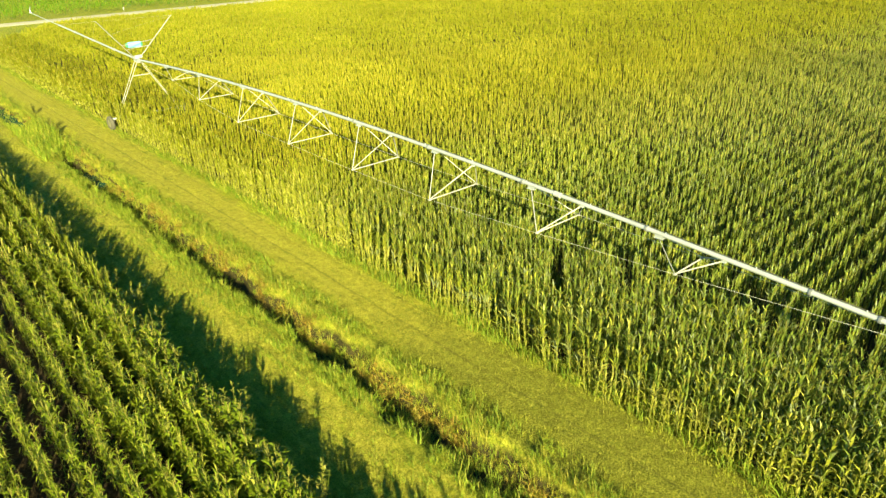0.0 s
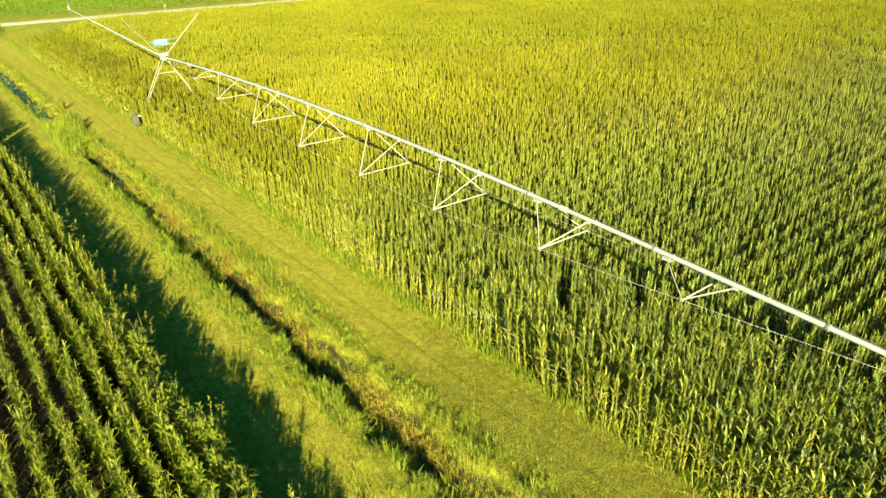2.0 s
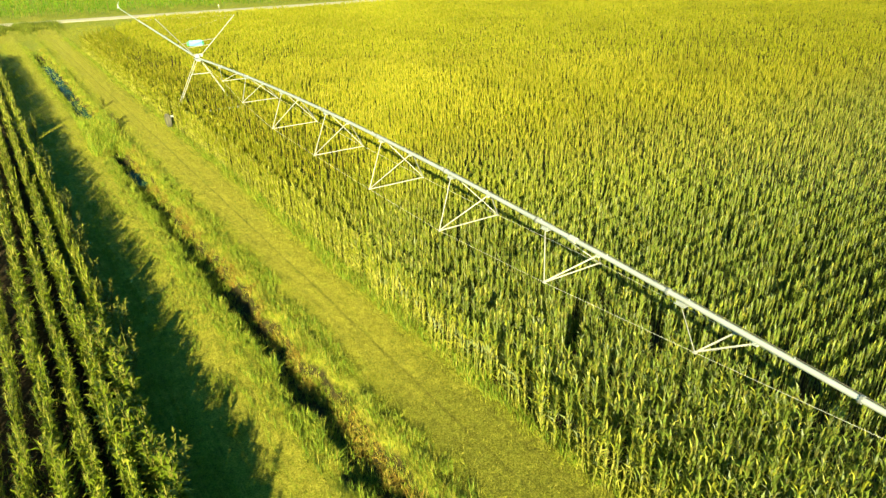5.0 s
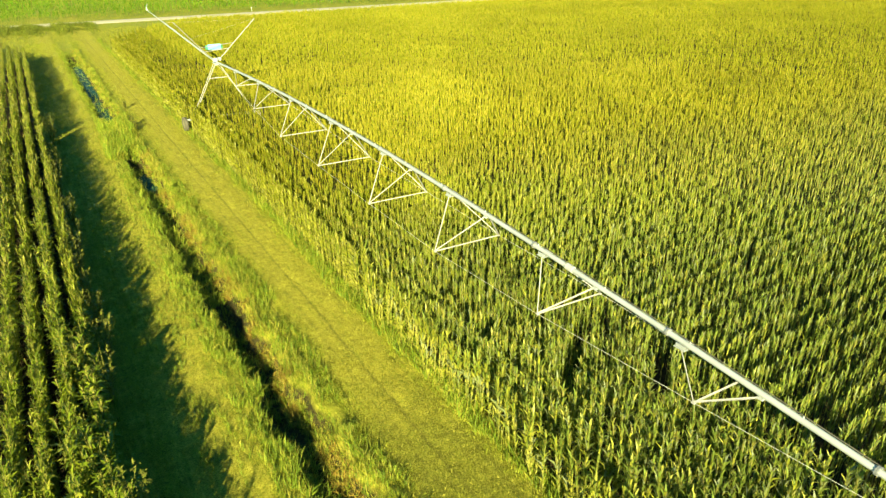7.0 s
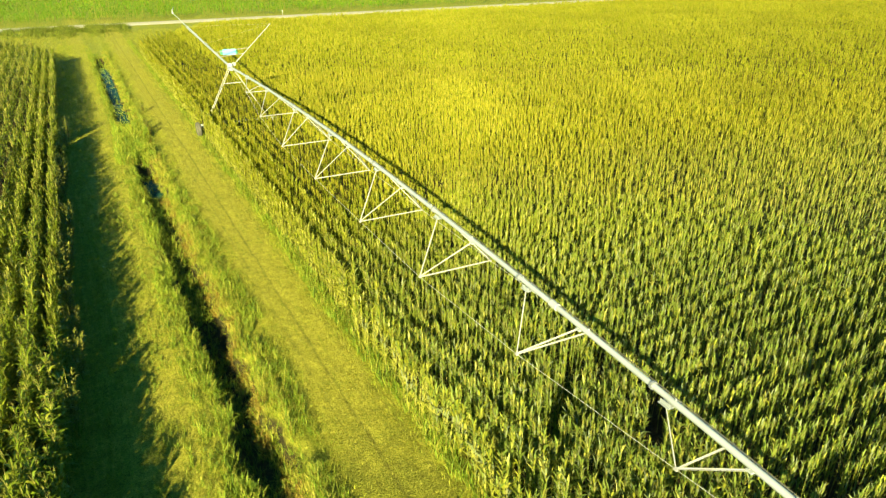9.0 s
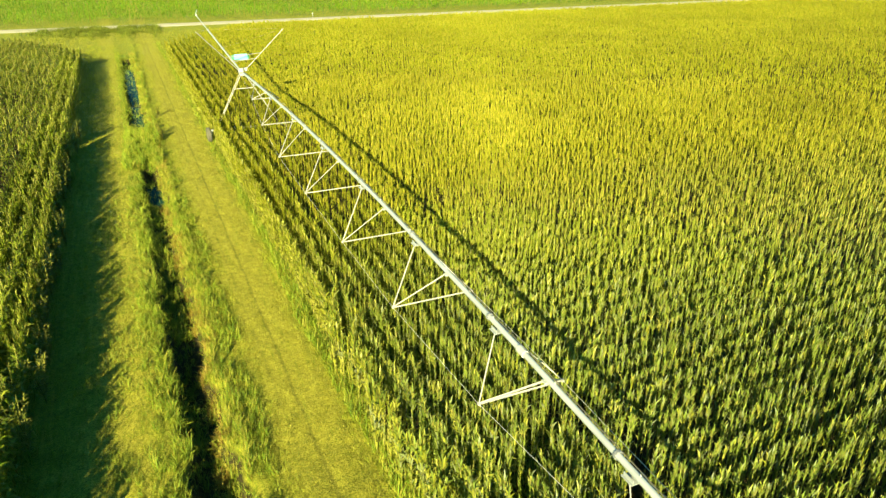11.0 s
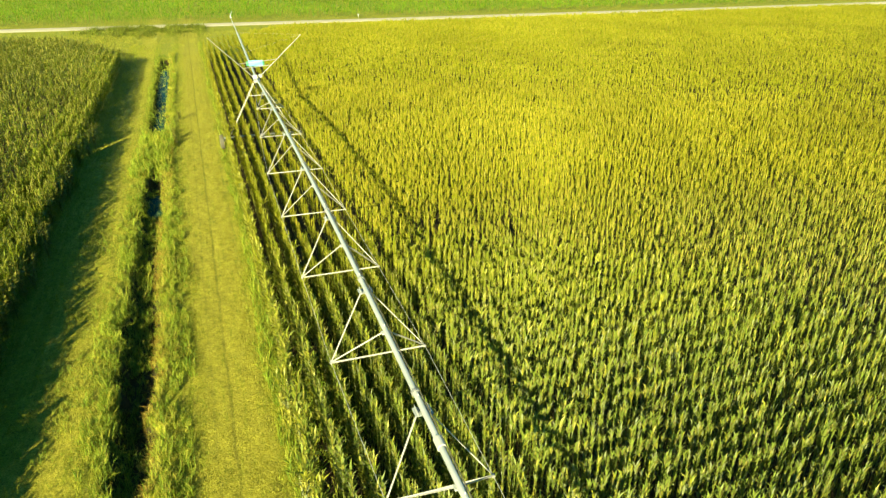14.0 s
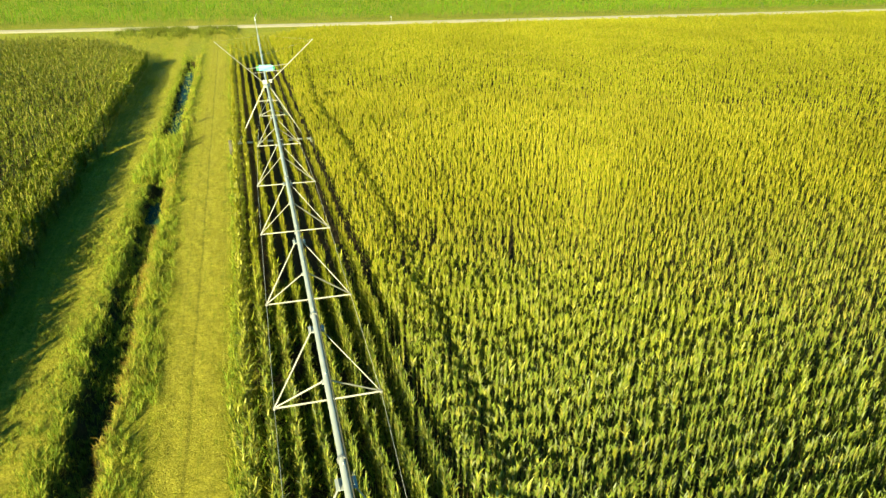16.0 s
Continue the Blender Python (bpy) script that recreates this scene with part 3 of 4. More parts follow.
def lone_plants(u_list, stretch, step, mats, r, label, group, ripe):
    """Plants of the outer rows one by one: stalk, leaves and tassel."""
    made = []
    for q in range(12):
        if ripe:
            # the pale share again brightens this edge as if sunlit
            mv, mf, mm = corn_model(r, 27, 2, 0.066, True, 6, dry=(2, 3, 3, 4, 5, 6, 7, 8, 10, 13, 16, 20)[q], first=0.12, long=0.41, droop=110, rise_lo=70, last=0.95, crowd=0.85, rise_hi=89, pale=0.5)
        else:
            mv, mf, mm = corn_model(r, 24, 2, 0.072, True, 8, dry=2, first=0.12, long=0.42, droop=165, rise_lo=30, last=0.94, crowd=0.8, rise_hi=64, pale=0.05)
        plant = None
        for name, slots in (("corn_plant", (3,)), ("leaves", (0, 1)), ("tassel", (2,))):
            pick_f = np.isin(mm, slots)
            used, back = np.unique(mf[pick_f], return_inverse=True)
            faces_ = back.reshape(-1, 3)
            me = mesh_from(name, mv[used], faces_, mats, mm[pick_f])
            ob = new(name, me)
            if plant is None:
                plant = tagged(ob, label, "maize plant", group)
            else:
                ob.parent = plant
        made.append(plant)
    n_made = 0
    for u_ in u_list:
        for v_ in np.arange(stretch[0], stretch[1], step):
            x_, y_ = to_world(u_ + edge_wander(v_) + r.normal(0, 0.07), v_ + r.uniform(-0.3, 0.3) * step)
            m = pose(x_, y_, 0, r.normal(0, 4.0), r.normal(0, 4.0), r.uniform(0, 360)) @ Matrix.Scale(r.normal(0.98, 0.05) * vigour(x_, y_), 4)
            # yellowed plants stand together
            mood = math.sin(v_ * 1.9 + 1.4 * math.sin(v_ * 0.7)) + 0.7 * math.sin(v_ * 0.55 + 1.0) + r.normal(0, 0.35)
            src = made[n_made if n_made < 12 else int(np.clip(3.5 + 4.0 * mood, 0, 11))]
            if n_made < 12:
                src.matrix_basis = m
            else:
                c_ = copy_thing(src, Matrix())
                c_.matrix_basis = m
            n_made += 1


pr = np.random.default_rng(33)
lone_plants([-2.2], LONE_RIPE, 0.15, [CORN_LEAF, CORN_DRY_LIT, TASSEL, STALK], pr, "maize plant with yellowing lower leaves beside the mown lane", "maize plants along the lane", True)
lone_plants([-13.05], LONE_GREEN, 0.13, [CORN_LEAF_LEFT, CORN_DRY_LIT, TASSEL_GREEN, STALK], pr, "leafy green maize plant at the shaded grass strip", "maize plants along the grass strip", False)

# ---- the ripening field under the irrigation span: eight rows along the lane, then rows across ----
R_ROW = 0.725
LANE_ROWS = -2.2 + R_ROW * np.arange(0, 8)
CROSS_ROWS = np.arange(-65.53, 71.4, 0.75)


def ripe_places(step, r, edge):
    """Places of the plants: outer or edge names the rows by the lane, otherwise all the rest."""
    if edge:
        u, v = rows_of(LANE_ROWS[:1] if edge == "outer" else LANE_ROWS[1:3], -24, 108.6, step, r, 0.05)
        rest = ~((u < -1.9) & (v > LONE_RIPE[0]) & (v < LONE_RIPE[1]))
        u, v = u[rest], v[rest]
        return to_world(u, v)
    y2, x2 = rows_of(CROSS_ROWS, 1.5, 150, step, r)
    y2 = y2 + 0.045 * x2
    ok_ = to_field(x2, y2)[0] > 3.45
    return x2[ok_], y2[ok_]


def right_end(u):
    """The corner by the lane is turned off short."""
    return np.interp(u, [-2.5, 0.0, 5.0, 12.0], [89.0, 93.0, 100.0, 110.0])


def left_end(u):
    """The far corner of the field beyond the ditch is rounded."""
    return np.interp(u, [-45.0, -28.0, -21.0, -18.0, -15.2, -13.0], [107.0, 105.0, 101.0, 97.0, 91.0, 86.0])


def lane_places(step, r):
    u, v = rows_of(LANE_ROWS[3:], -24, 108.6, step, r)
    return to_world(u, v)


def outer_corner(x):
    """South-eastern limit of the closely set plants; past it the field goes on more thinly."""
    return np.where(x < 25, -64 + 0.12 * x, -61 + 0.32 * (x - 25))


ALONG, ACROSS = (0.72, 1.15), (1.2, 0.6)      # neighbours in a row push each other's leaves along it
blocks = []
for models, lo, hi, step, kind_ in ((CORN_OUTER, 0, 60, 0.15, "outer"), (CORN_OUTER_FAR, 60, 190, 0.14, "outer"), (CORN_EDGE, 0, 46, 0.16, "edge"), (CORN_EDGE_FAR, 46, 190, 0.16, "edge"), (CORN_NEAR, 0, 33, 0.16, "cross"), (CORN_MID, 33, 73, 0.185, "cross"), (CORN_FAR, 73, 190, 0.28, "cross"),
                                   (CORN_LANE, 0, 33, 0.15, "lane"), (CORN_MID, 33, 80, 0.19, "lane"), (CORN_FAR, 80, 190, 0.26, "lane")):
    x, y = lane_places(step, rng) if kind_ == "lane" else ripe_places(step, rng, kind_ if kind_ in ("outer", "edge") else "")
    ok = zoned(x, y, lo, hi) & clear_of_slits(x, y) & (to_field(x, y)[1] < right_end(to_field(x, y)[0])) & (y < 71.5 - 0.02 * np.maximum(x, 0)) & (y > -58) & (y > outer_corner(x))
    x, y = x[ok], y[ok]
    blocks.append(set_out(models, x, y, np.zeros(len(x)), rng.normal(1.0, 0.045, len(x)) * vigour(x, y), rng, lean=0.025,
                          spread={"outer": (1.0, 1.1), "edge": (0.9, 1.1), "lane": ALONG, "cross": ACROSS}[kind_]))
# the same rows go on behind
u, v = rows_of(LANE_ROWS, -46, -24.2, 0.22, rng)
x1, y1 = to_world(u, v)
y2, x2 = rows_of(CROSS_ROWS[0] - 0.75 * np.arange(1, 28), 3.7, 45, 0.22, rng)
x, y = np.concatenate([x1, x2]), np.concatenate([y1, y2 + 0.045 * x2])
more_y, more_x = rows_of(CROSS_ROWS[:70], 3.7, 150, 0.34, rng)
more_y = more_y + 0.045 * more_x
behind = (more_y < np.maximum(-58, outer_corner(more_x))) & (zoned(more_x, more_y, 0, 190))
x, y = np.concatenate([x, more_x[behind]]), np.concatenate([y, more_y[behind]])
blocks.append(set_out(CORN_FAR, x, y, np.zeros(len(x)), rng.normal(1.0, 0.045, len(x)), rng, lean=0.025))
joined("corn_crop", blocks, [CORN_LEAF, CORN_DRY_LIT, TASSEL, STALK], "ripening yellow-green maize in dense straight rows", "maize")

# ---- the field on the other side of the ditch ----
L_ROW = 0.79
left_rows = -13.05 - L_ROW * np.arange(0, 60)
blocks = []
for models, lo, hi, step, pick in ((CORN_EDGE, 0, 40, 0.12, slice(0, 1)), (CORN_HEDGE, 0, 40, 0.12, slice(1, 2)), (CORN_SUN_BLOCK, 0, 60, 0.13, slice(0, 4)), (CORN_TASSEL, 0, 30, 0.18, slice(2, 60)), (CORN_MID_SLIM, 30, 140, 0.21, slice(3, 60)), (CORN_EDGE_FAR, 40, 140, 0.10, slice(0, 2)), (CORN_EDGE_FAR, 30, 140, 0.12, slice(2, 3))):
    u, v = rows_of(left_rows[pick], -24, 107, step, rng, 0.06)
    x, y = to_world(u, v)
    # a thin gap through which the low sun reaches the grass
    gx, gy = x + 12.6, y - 5.7
    along, across = -(gx * math.sin(radians(SUN_AZ)) + gy * math.cos(radians(SUN_AZ))), gx * math.cos(radians(SUN_AZ)) - gy * math.sin(radians(SUN_AZ))
    gap = (along > -0.5) & (along < 6.5) & (np.abs(across) < 0.24)
    ok = zoned(x, y, lo, hi) & (v < left_end(u)) & (u > -13 - 11 - (v + 24) * 0.24) & ~gap & ((models is CORN_SUN_BLOCK) | ~((u > -13.4) & (v > LONE_GREEN[0]) & (v < LONE_GREEN[1])))
    x, y = x[ok], y[ok]
    blocks.append(set_out(models, x, y, np.zeros(len(x)), rng.normal(0.97, 0.08, len(x)) * vigour(x, y), rng, lean=0.05, spread=(0.56, 1.2) if models is CORN_MID_SLIM else (0.58, 1.2)))
u, v = rows_of(left_rows[:34], -46, -24.2, 0.22, rng, 0.06)
x, y = to_world(u, v)
blocks.append(set_out(CORN_FAR, x, y, np.zeros(len(x)), rng.normal(0.97, 0.06, len(x)), rng, lean=0.05))
joined("corn_crop", blocks, [CORN_LEAF_LEFT, CORN_DRY_LIT, TASSEL_GREEN, STALK], "green maize with pale tassels in wide-spaced rows", "maize")

# ---- the greener crop beyond the road ----
n_ = 26000
x = rng.uniform(-110, 190, n_)
y = road_y(x) + 5.5 + rng.uniform(0, 1, n_) * 75
joined("green_crop", [set_out(CROP_FAR, x, y, np.zeros(n_), rng.normal(0.72, 0.07, n_), rng)], [GREEN_CROP, GREEN_CROP, GREEN_CROP, GREEN_CROP],
       "bright green leafy crop beyond the gravel road", "crop")


# ---- grass ----
def tuft_model(r, blades, length, width, spread, droop, segments=2, dry=0.2, rise=(60, 88)):
    verts, faces, mats = [], [], []
    for i in range(blades):
        h = r.uniform(0, 2 * math.pi)
        o = r.uniform(0, spread)
        hb = r.uniform(0, 2 * math.pi)
        blade((o * math.cos(hb), o * math.sin(hb), -0.02), h, length * r.uniform(0.6, 1.2), width, math.radians(r.uniform(*rise)), math.radians(r.uniform(20, droop)), segments,
              1 if r.random() < dry else 0, verts, faces, mats, r.uniform(-0.6, 0.6))
    return np.array(verts), np.array(faces, dtype=np.int64), np.array(mats)


gr = np.random.default_rng(5)
TALL = [tuft_model(gr, 8, 0.55, 0.024, 0.14, 100, 2, 0.12) for _ in range(10)]
TALL_DRY = [tuft_model(gr, 8, 0.45, 0.024, 0.14, 115, 2, 0.85) for _ in range(10)]
RUST = [tuft_model(gr, 9, 0.42, 0.03, 0.16, 140, 2, 0.75, (30, 85)) for _ in range(10)]
SHORT = [tuft_model(gr, 9, 0.12, 0.032, 0.12, 60, 1, 0.15, (10, 62)) for _ in range(10)]
ALL_GREEN = [tuft_model(gr, 8, 0.16, 0.03, 0.12, 70, 1, 0.0, (25, 75)) for _ in range(10)]
LANE = [tuft_model(gr, 7, 0.09, 0.04, 0.11, 50, 1, 0.6, (8, 55)) for _ in range(10)]


def strip_places(lo, hi, v0, v1, per_m2, r):
    n__ = int((hi - lo) * (v1 - v0) * per_m2)
    return r.uniform(lo, hi, n__), r.uniform(v0, v1, n__)


def grass(models, spans, r, size=0.25, lo=0.6, clump=0.0):
    out = []
    for u0, u1, v0, v1, dens, scl in spans:
        u_, v_ = strip_places(u0, u1, v0, v1, dens, r)
        u_ = u_ + 0.25 * wave(v_, u0)
        if clump:
            c_ = np.sin(u_ * 3.1 + 2.0 * np.sin(v_ * 0.9 + u0)) * np.sin(v_ * 2.4 + 1.6 * np.sin(u_ * 2.2)) + 0.6 * np.sin(v_ * 0.83 + u0)
            ok_ = c_ + r.uniform(-1, 1, len(u_)) * 0.5 > clump - 1
            u_, v_ = u_[ok_], v_[ok_]
        if models is LANE:
            clear = np.abs(u_ + 4.27) > 0.04
            u_, v_ = u_[clear], v_[clear]
        x_, y_ = to_world(u_, v_)
        out.append(set_out(models, x_, y_, ground_height(u_, v_), scl * np.clip(r.normal(1, size, len(u_)), lo, 1.8), r, lean=0.12))
    return out


blocks = grass(TALL, [(-9.1, -8.1, -24, 30, 46, 0.6), (-6.5, -5.6, -24, 30, 46, 0.6), (-13.1, -12.5, -24, 40, 10, 1.1), (-8.35, -7.45, -24, 33, 44, 0.72), (-11.0, -8.9, -24, 28, 17, 0.42)], gr, clump=0.85)
blocks += grass(TALL, [(-8.6, -8.0, -24, 30, 24, 0.6), (-6.9, -6.2, -24, 30, 24, 0.65), (-9.0, -8.2, 30, 100, 8, 0.55), (-6.9, -6.2, 30, 100, 8, 0.55), (-9.0, -6.4, 34, 47, 26, 1.1),
                       (-8.1, -7.2, -24, 33, 26, 0.55), (-7.2, -6.65, -24, 33, 34, 0.5), (-8.8, -8.2, 47, 92, 16, 0.8), (-7.1, -6.3, 47, 92, 20, 0.7), (-8.2, -7.3, 47, 92, 6, 0.9), (-2.75, -2.0, -24, 30, 46, 0.8), (-2.7, -2.1, 30, 106, 22, 0.6)], gr)
blocks += grass(TALL_DRY, [(-7.1, -6.6, -24, 32, 40, 0.6)], gr)
blocks += grass(TALL_DRY, [(-6.8, -6.1, -24, 32, 26, 0.65), (-7.2, -6.4, 32, 95, 10, 0.8)], gr, clump=0.8)
dry_tufts = grass(RUST, [(-7.25, -6.75, -24, 32, 110, 0.7), (-7.1, -6.5, 32, 95, 10, 0.9)], gr, clump=1.0)
blocks += [(c_, f_, np.where(m_ == 1, 2, 1)) for c_, f_, m_ in dry_tufts]
joined("ditch_grass", blocks, [GRASS_TALL, GRASS_DRY, GRASS_RUST], "tall green and straw-coloured grass along the ditch banks", "grass")
# no dry blades in the shadowed strip: its green shade tint is in the colour
blocks = grass(ALL_GREEN, [(-12.9, -11.2, -24, 20, 30, 1.0), (-12.9, -11.0, 20, 106, 10, 1.2)], gr)
blocks += grass(SHORT, [(-11.4, -9.0, -24, 20, 30, 0.95), (-11.2, -8.3, 20, 106, 14, 1.2), (-6.0, -5.2, -24, 20, 34, 1.1), (-6.9, -5.2, 20, 106, 14, 1.2), (-3.2, -2.4, -24, 20, 30, 1.2), (-3.2, -2.4, 20, 106, 10, 1.2)], gr)
blocks += grass(LANE, [(-5.5, -2.9, -2, 15, 34, 0.9), (-5.5, -2.9, 15, 106, 10, 1.3)], gr)
blocks += [(c_, f_, np.full_like(m_, 2)) for c_, f_, m_ in grass(LANE, [(-5.9, -2.4, -24, 2, 46, 0.95)], gr, size=0.4, lo=0.4)]
joined("mown_grass", blocks, [GRASS, GRASS_DRY, GRASS_OLIVE], "short mown yellow-green grass on the strip between the fields", "grass")
under = grass(ALL_GREEN, [(-1.9, 3.2, -22, 16, 44, 2.4), (-17.5, -13.3, -22, 4, 14, 1.8)], gr, size=0.5, lo=0.3, clump=0.8)
joined("undergrowth", under, [GRASS_TALL, GRASS], "low green weeds and grass on the soil between the maize rows", "weeds")
# grassed headland and the rough verge by the road
hu, hv = strip_places(-34, 6, 84, 121, 5, gr)
hx, hy = to_world(hu, hv)
ok = (hy < road_y(hx) - 3.5) & (hv > np.where(hu < -12, left_end(hu), np.where(hu > -2.6, right_end(hu), 106)) + 0.4)
joined("headland_grass", [set_out(LANE, hx[ok], hy[ok], np.zeros(ok.sum()), gr.normal(2.8, 0.5, ok.sum()), gr)], [GRASS, GRASS_DRY], "yellow-green rough grass on the headland before the road", "grass")
n_ = 5200
x = gr.normal(-12.0, 5.2, n_)
y = road_y(x) - 3.4 - np.abs(gr.normal(0, 5.0, n_))
ok = (np.sin(x * 1.3) + np.sin(x * 0.47 + y * 0.8) + gr.uniform(-1, 1, n_) > -0.2) & (x > -26) & (x < -3)
x, y = x[ok], y[ok]
joined("verge_weeds", [set_out(TALL, x, y, np.zeros(len(x)), gr.normal(1.5, 0.35, len(x)), gr)], [VERGE, GRASS_TALL], "dark rank weeds on the verge beside the gravel road", "weeds")


# ---- the irrigation machine ----
def tube(bm, p, q, r0, r1=None, sides=10):
    """A capped round bar from p to q."""
    p, q = Vector(p), Vector(q)
    m = Matrix.Translation((p + q) / 2) @ (q - p).to_track_quat("Z", "Y").to_matrix().to_4x4()
    bmesh.ops.create_cone(bm, cap_ends=True, segments=sides, radius1=r0, radius2=r0 if r1 is None else r1, depth=(q - p).length, matrix=m)


def run(bm, pts, r, sides=12):
    """One unbroken round pipe along the points."""
    pts = [Vector(p_) for p_ in pts]
    rings = []
    for i, p_ in enumerate(pts):
        d = (pts[min(i + 1, len(pts) - 1)] - pts[max(i - 1, 0)]).normalized()
        q_ = d.to_track_quat("Z", "Y")
        rings.append([bm.verts.new(p_ + q_ @ Vector((r * math.cos(2 * math.pi * k_ / sides), r * math.sin(2 * math.pi * k_ / sides), 0))) for k_ in range(sides)])
    for a_, b_ in zip(rings[:-1], rings[1:]):
        for k_ in range(sides):
            bm.faces.new((a_[k_], a_[(k_ + 1) % sides], b_[(k_ + 1) % sides], b_[k_]))
    bm.faces.new(rings[0][::-1])
    bm.faces.new(rings[-1])


def angle_bar(bm, p, q, w, t, up=(0, 0, 1)):
    """A rolled L-section from p to q."""
    p, q = Vector(p), Vector(q)
    d = (q - p).normalized()
    s = d.cross(Vector(up)).normalized()
    o = s.cross(d)
    prof_ = [(0, 0), (w, 0), (w, t), (t, t), (t, w), (0, w)]
    rings = [[bm.verts.new(e_ + s * (a_ - w / 2) + o * (b_ - w / 2)) for a_, b_ in prof_] for e_ in (p, q)]
    for i in range(6):
        j = (i + 1) % 6
        bm.faces.new((rings[0][i], rings[0][j], rings[1][j], rings[1][i]))
    bm.faces.new(rings[0][::-1])
    bm.faces.new(rings[1])


def slab(bm, centre, size, bevel=0.0, turn=None):
    m = Matrix.Translation(centre) @ (turn or Matrix()) @ Matrix.Diagonal((*size, 1))
    got = bmesh.ops.create_cube(bm, size=1, matrix=m)
    if bevel:
        edges = list({e_ for v_ in got["verts"] for e_ in v_.link_edges})
        bmesh.ops.bevel(bm, geom=edges, offset=bevel, segments=2, affect="EDGES")


def part(name, bm, mat, parent, label=""):
    bmesh.ops.recalc_face_normals(bm, faces=bm.faces)
    me = bpy.data.meshes.new(name)
    bm.to_mesh(me)
    bm.free()
    me.materials.append(mat)
    ob = new(name, me)
    ob.parent = parent
    if label:
        ob["label"] = label
    return ob


def smooth(ob, limit=35):
    me = ob.data
    me.polygons.foreach_set("use_smooth", np.ones(len(me.polygons), dtype=bool))
    me.set_sharp_from_angle(angle=radians(limit))
    return ob


ARCH = [(2.6, 5.32), (-4.0, 5.58), (-10.2, 5.80), (-17.0, 5.93), (-23.5, 6.0), (-29.7, 5.97), (-35.5, 5.85), (-41.2, 5.70), (-46.8, 5.47), (-50.0, 5.30), (-56.5, 4.95)]


def pipe_z(y):
    t = np.array(ARCH)[::-1]
    return float(np.polyval(np.polyfit(t[:, 0], t[:, 1], 4), y))


PIPE_R = 0.074
machine = new("irrigation_machine")
tagged(machine, "galvanised steel irrigation span on wheeled towers over the maize", "irrigation machine")
PLATES = [-4.0, -10.2, -17.0, -23.5, -29.7, -35.5, -41.2, -46.8]
TIPS = [(-6.9, 5.07), (-12.08, 4.52), (-18.15, 4.14), (-24.34, 4.07), (-30.6, 4.07), (-36.46, 4.13), (-42.5, 4.5), (-47.85, 4.64)]
NODES = [-8.0, -13.4, -19.5, -26.0, -32.24, -37.9, -43.57, -49.03]
SPREAD = [(-0.80, 0.95), (-1.10, 1.30), (-1.30, 1.53), (-1.30, 1.54), (-1.30, 1.54), (-1.30, 1.52), (-1.22, 1.20), (-0.72, 0.94)]
flange_y = [2.6] + [p_ + 0.55 for p_ in PLATES] + [-51.6, -53.4, -56.5]

for y0, y1 in zip(flange_y[:-1], flange_y[1:]):
    bm = bmesh.new()
    run(bm, [(0, c0, pipe_z(c0)) for c0 in np.linspace(y0, y1 + 0.004, 6)], PIPE_R, 16)
    smooth(part("pipe", bm, GALV, machine))
for y0 in flange_y[1:-1]:
    bm = bmesh.new()
    for o in (-0.018, 0.018):
        tube(bm, (0, y0 + o - 0.014, pipe_z(y0)), (0, y0 + o + 0.014, pipe_z(y0)), PIPE_R + 0.03, sides=18)
    for q in range(8):
        t = q * math.pi / 4
        bx, bz = (PIPE_R + 0.018) * math.cos(t), (PIPE_R + 0.018) * math.sin(t)
        tube(bm, (bx, y0 - 0.055, pipe_z(y0) + bz), (bx, y0 + 0.055, pipe_z(y0) + bz), 0.012, sides=6)
    part("flange", bm, GASKET, machine, "bolted ring flange between two pipe lengths")

for (TIP_L, TIP_R), py_, (ty, tz), ny in zip(SPREAD, PLATES, TIPS, NODES):
    # crossbar with its struts
    bm = bmesh.new()
    angle_bar(bm, (TIP_L, ty, tz), (TIP_R, ty, tz), 0.036, 0.008)
    bar = part("crossbar", bm, GALV_STRUT, machine)
    for tx in (TIP_L, TIP_R):
        sx = -1 if tx < 0 else 1
        bm = bmesh.new()
        angle_bar(bm, (tx, ty, tz + 0.02), (sx * 0.07, ny, pipe_z(ny) - 0.05), 0.038, 0.008)
        part("strut", bm, GALV_STRUT, bar)
        bm = bmesh.new()
        angle_bar(bm, (tx, ty, tz + 0.02), (sx * 0.12, py_, pipe_z(py_) - 0.10), 0.030, 0.007)
        part("strut", bm, GALV_STRUT, bar)
        bm = bmesh.new()
        slab(bm, (tx, ty, tz), (0.07, 0.11, 0.06), 0.012)
        part("joint", bm, GALV_STRUT, bar)
    bm = bmesh.new()
    slab(bm, (0, py_, pipe_z(py_) - 0.095), (0.42, 0.34, 0.014), 0.004)
    for sx in (-1, 1):
        slab(bm, (sx * 0.15, py_, pipe_z(py_) - 0.06), (0.012, 0.30, 0.12))
    part("truss_plate", bm, GALV, machine, "gusset plate welded under the pipe")
    bm = bmesh.new()
    slab(bm, (0, ny, pipe_z(ny) - 0.075), (0.22, 0.16, 0.05), 0.006)
    part("truss_plate", bm, GALV, machine, "gusset plate welded under the pipe")

# truss rods, from tower to tower through the tips
for side in (0, 1):
    tx = SPREAD[4][side]
    stops_ = [(0.16 if tx > 0 else -0.16, 1.6, pipe_z(1.6) - 0.1)] + [(sp[side], ty, tz) for sp, (ty, tz) in zip(SPREAD, TIPS)] + [(0.16 if tx > 0 else -0.16, -54.8, pipe_z(-54.8) - 0.1)]
    for p_, q_ in zip(stops_[:-1], stops_[1:]):
        bm = bmesh.new()
        tube(bm, p_, q_, 0.0058, sides=6)
        part("truss_rod", bm, WIRE, machine)

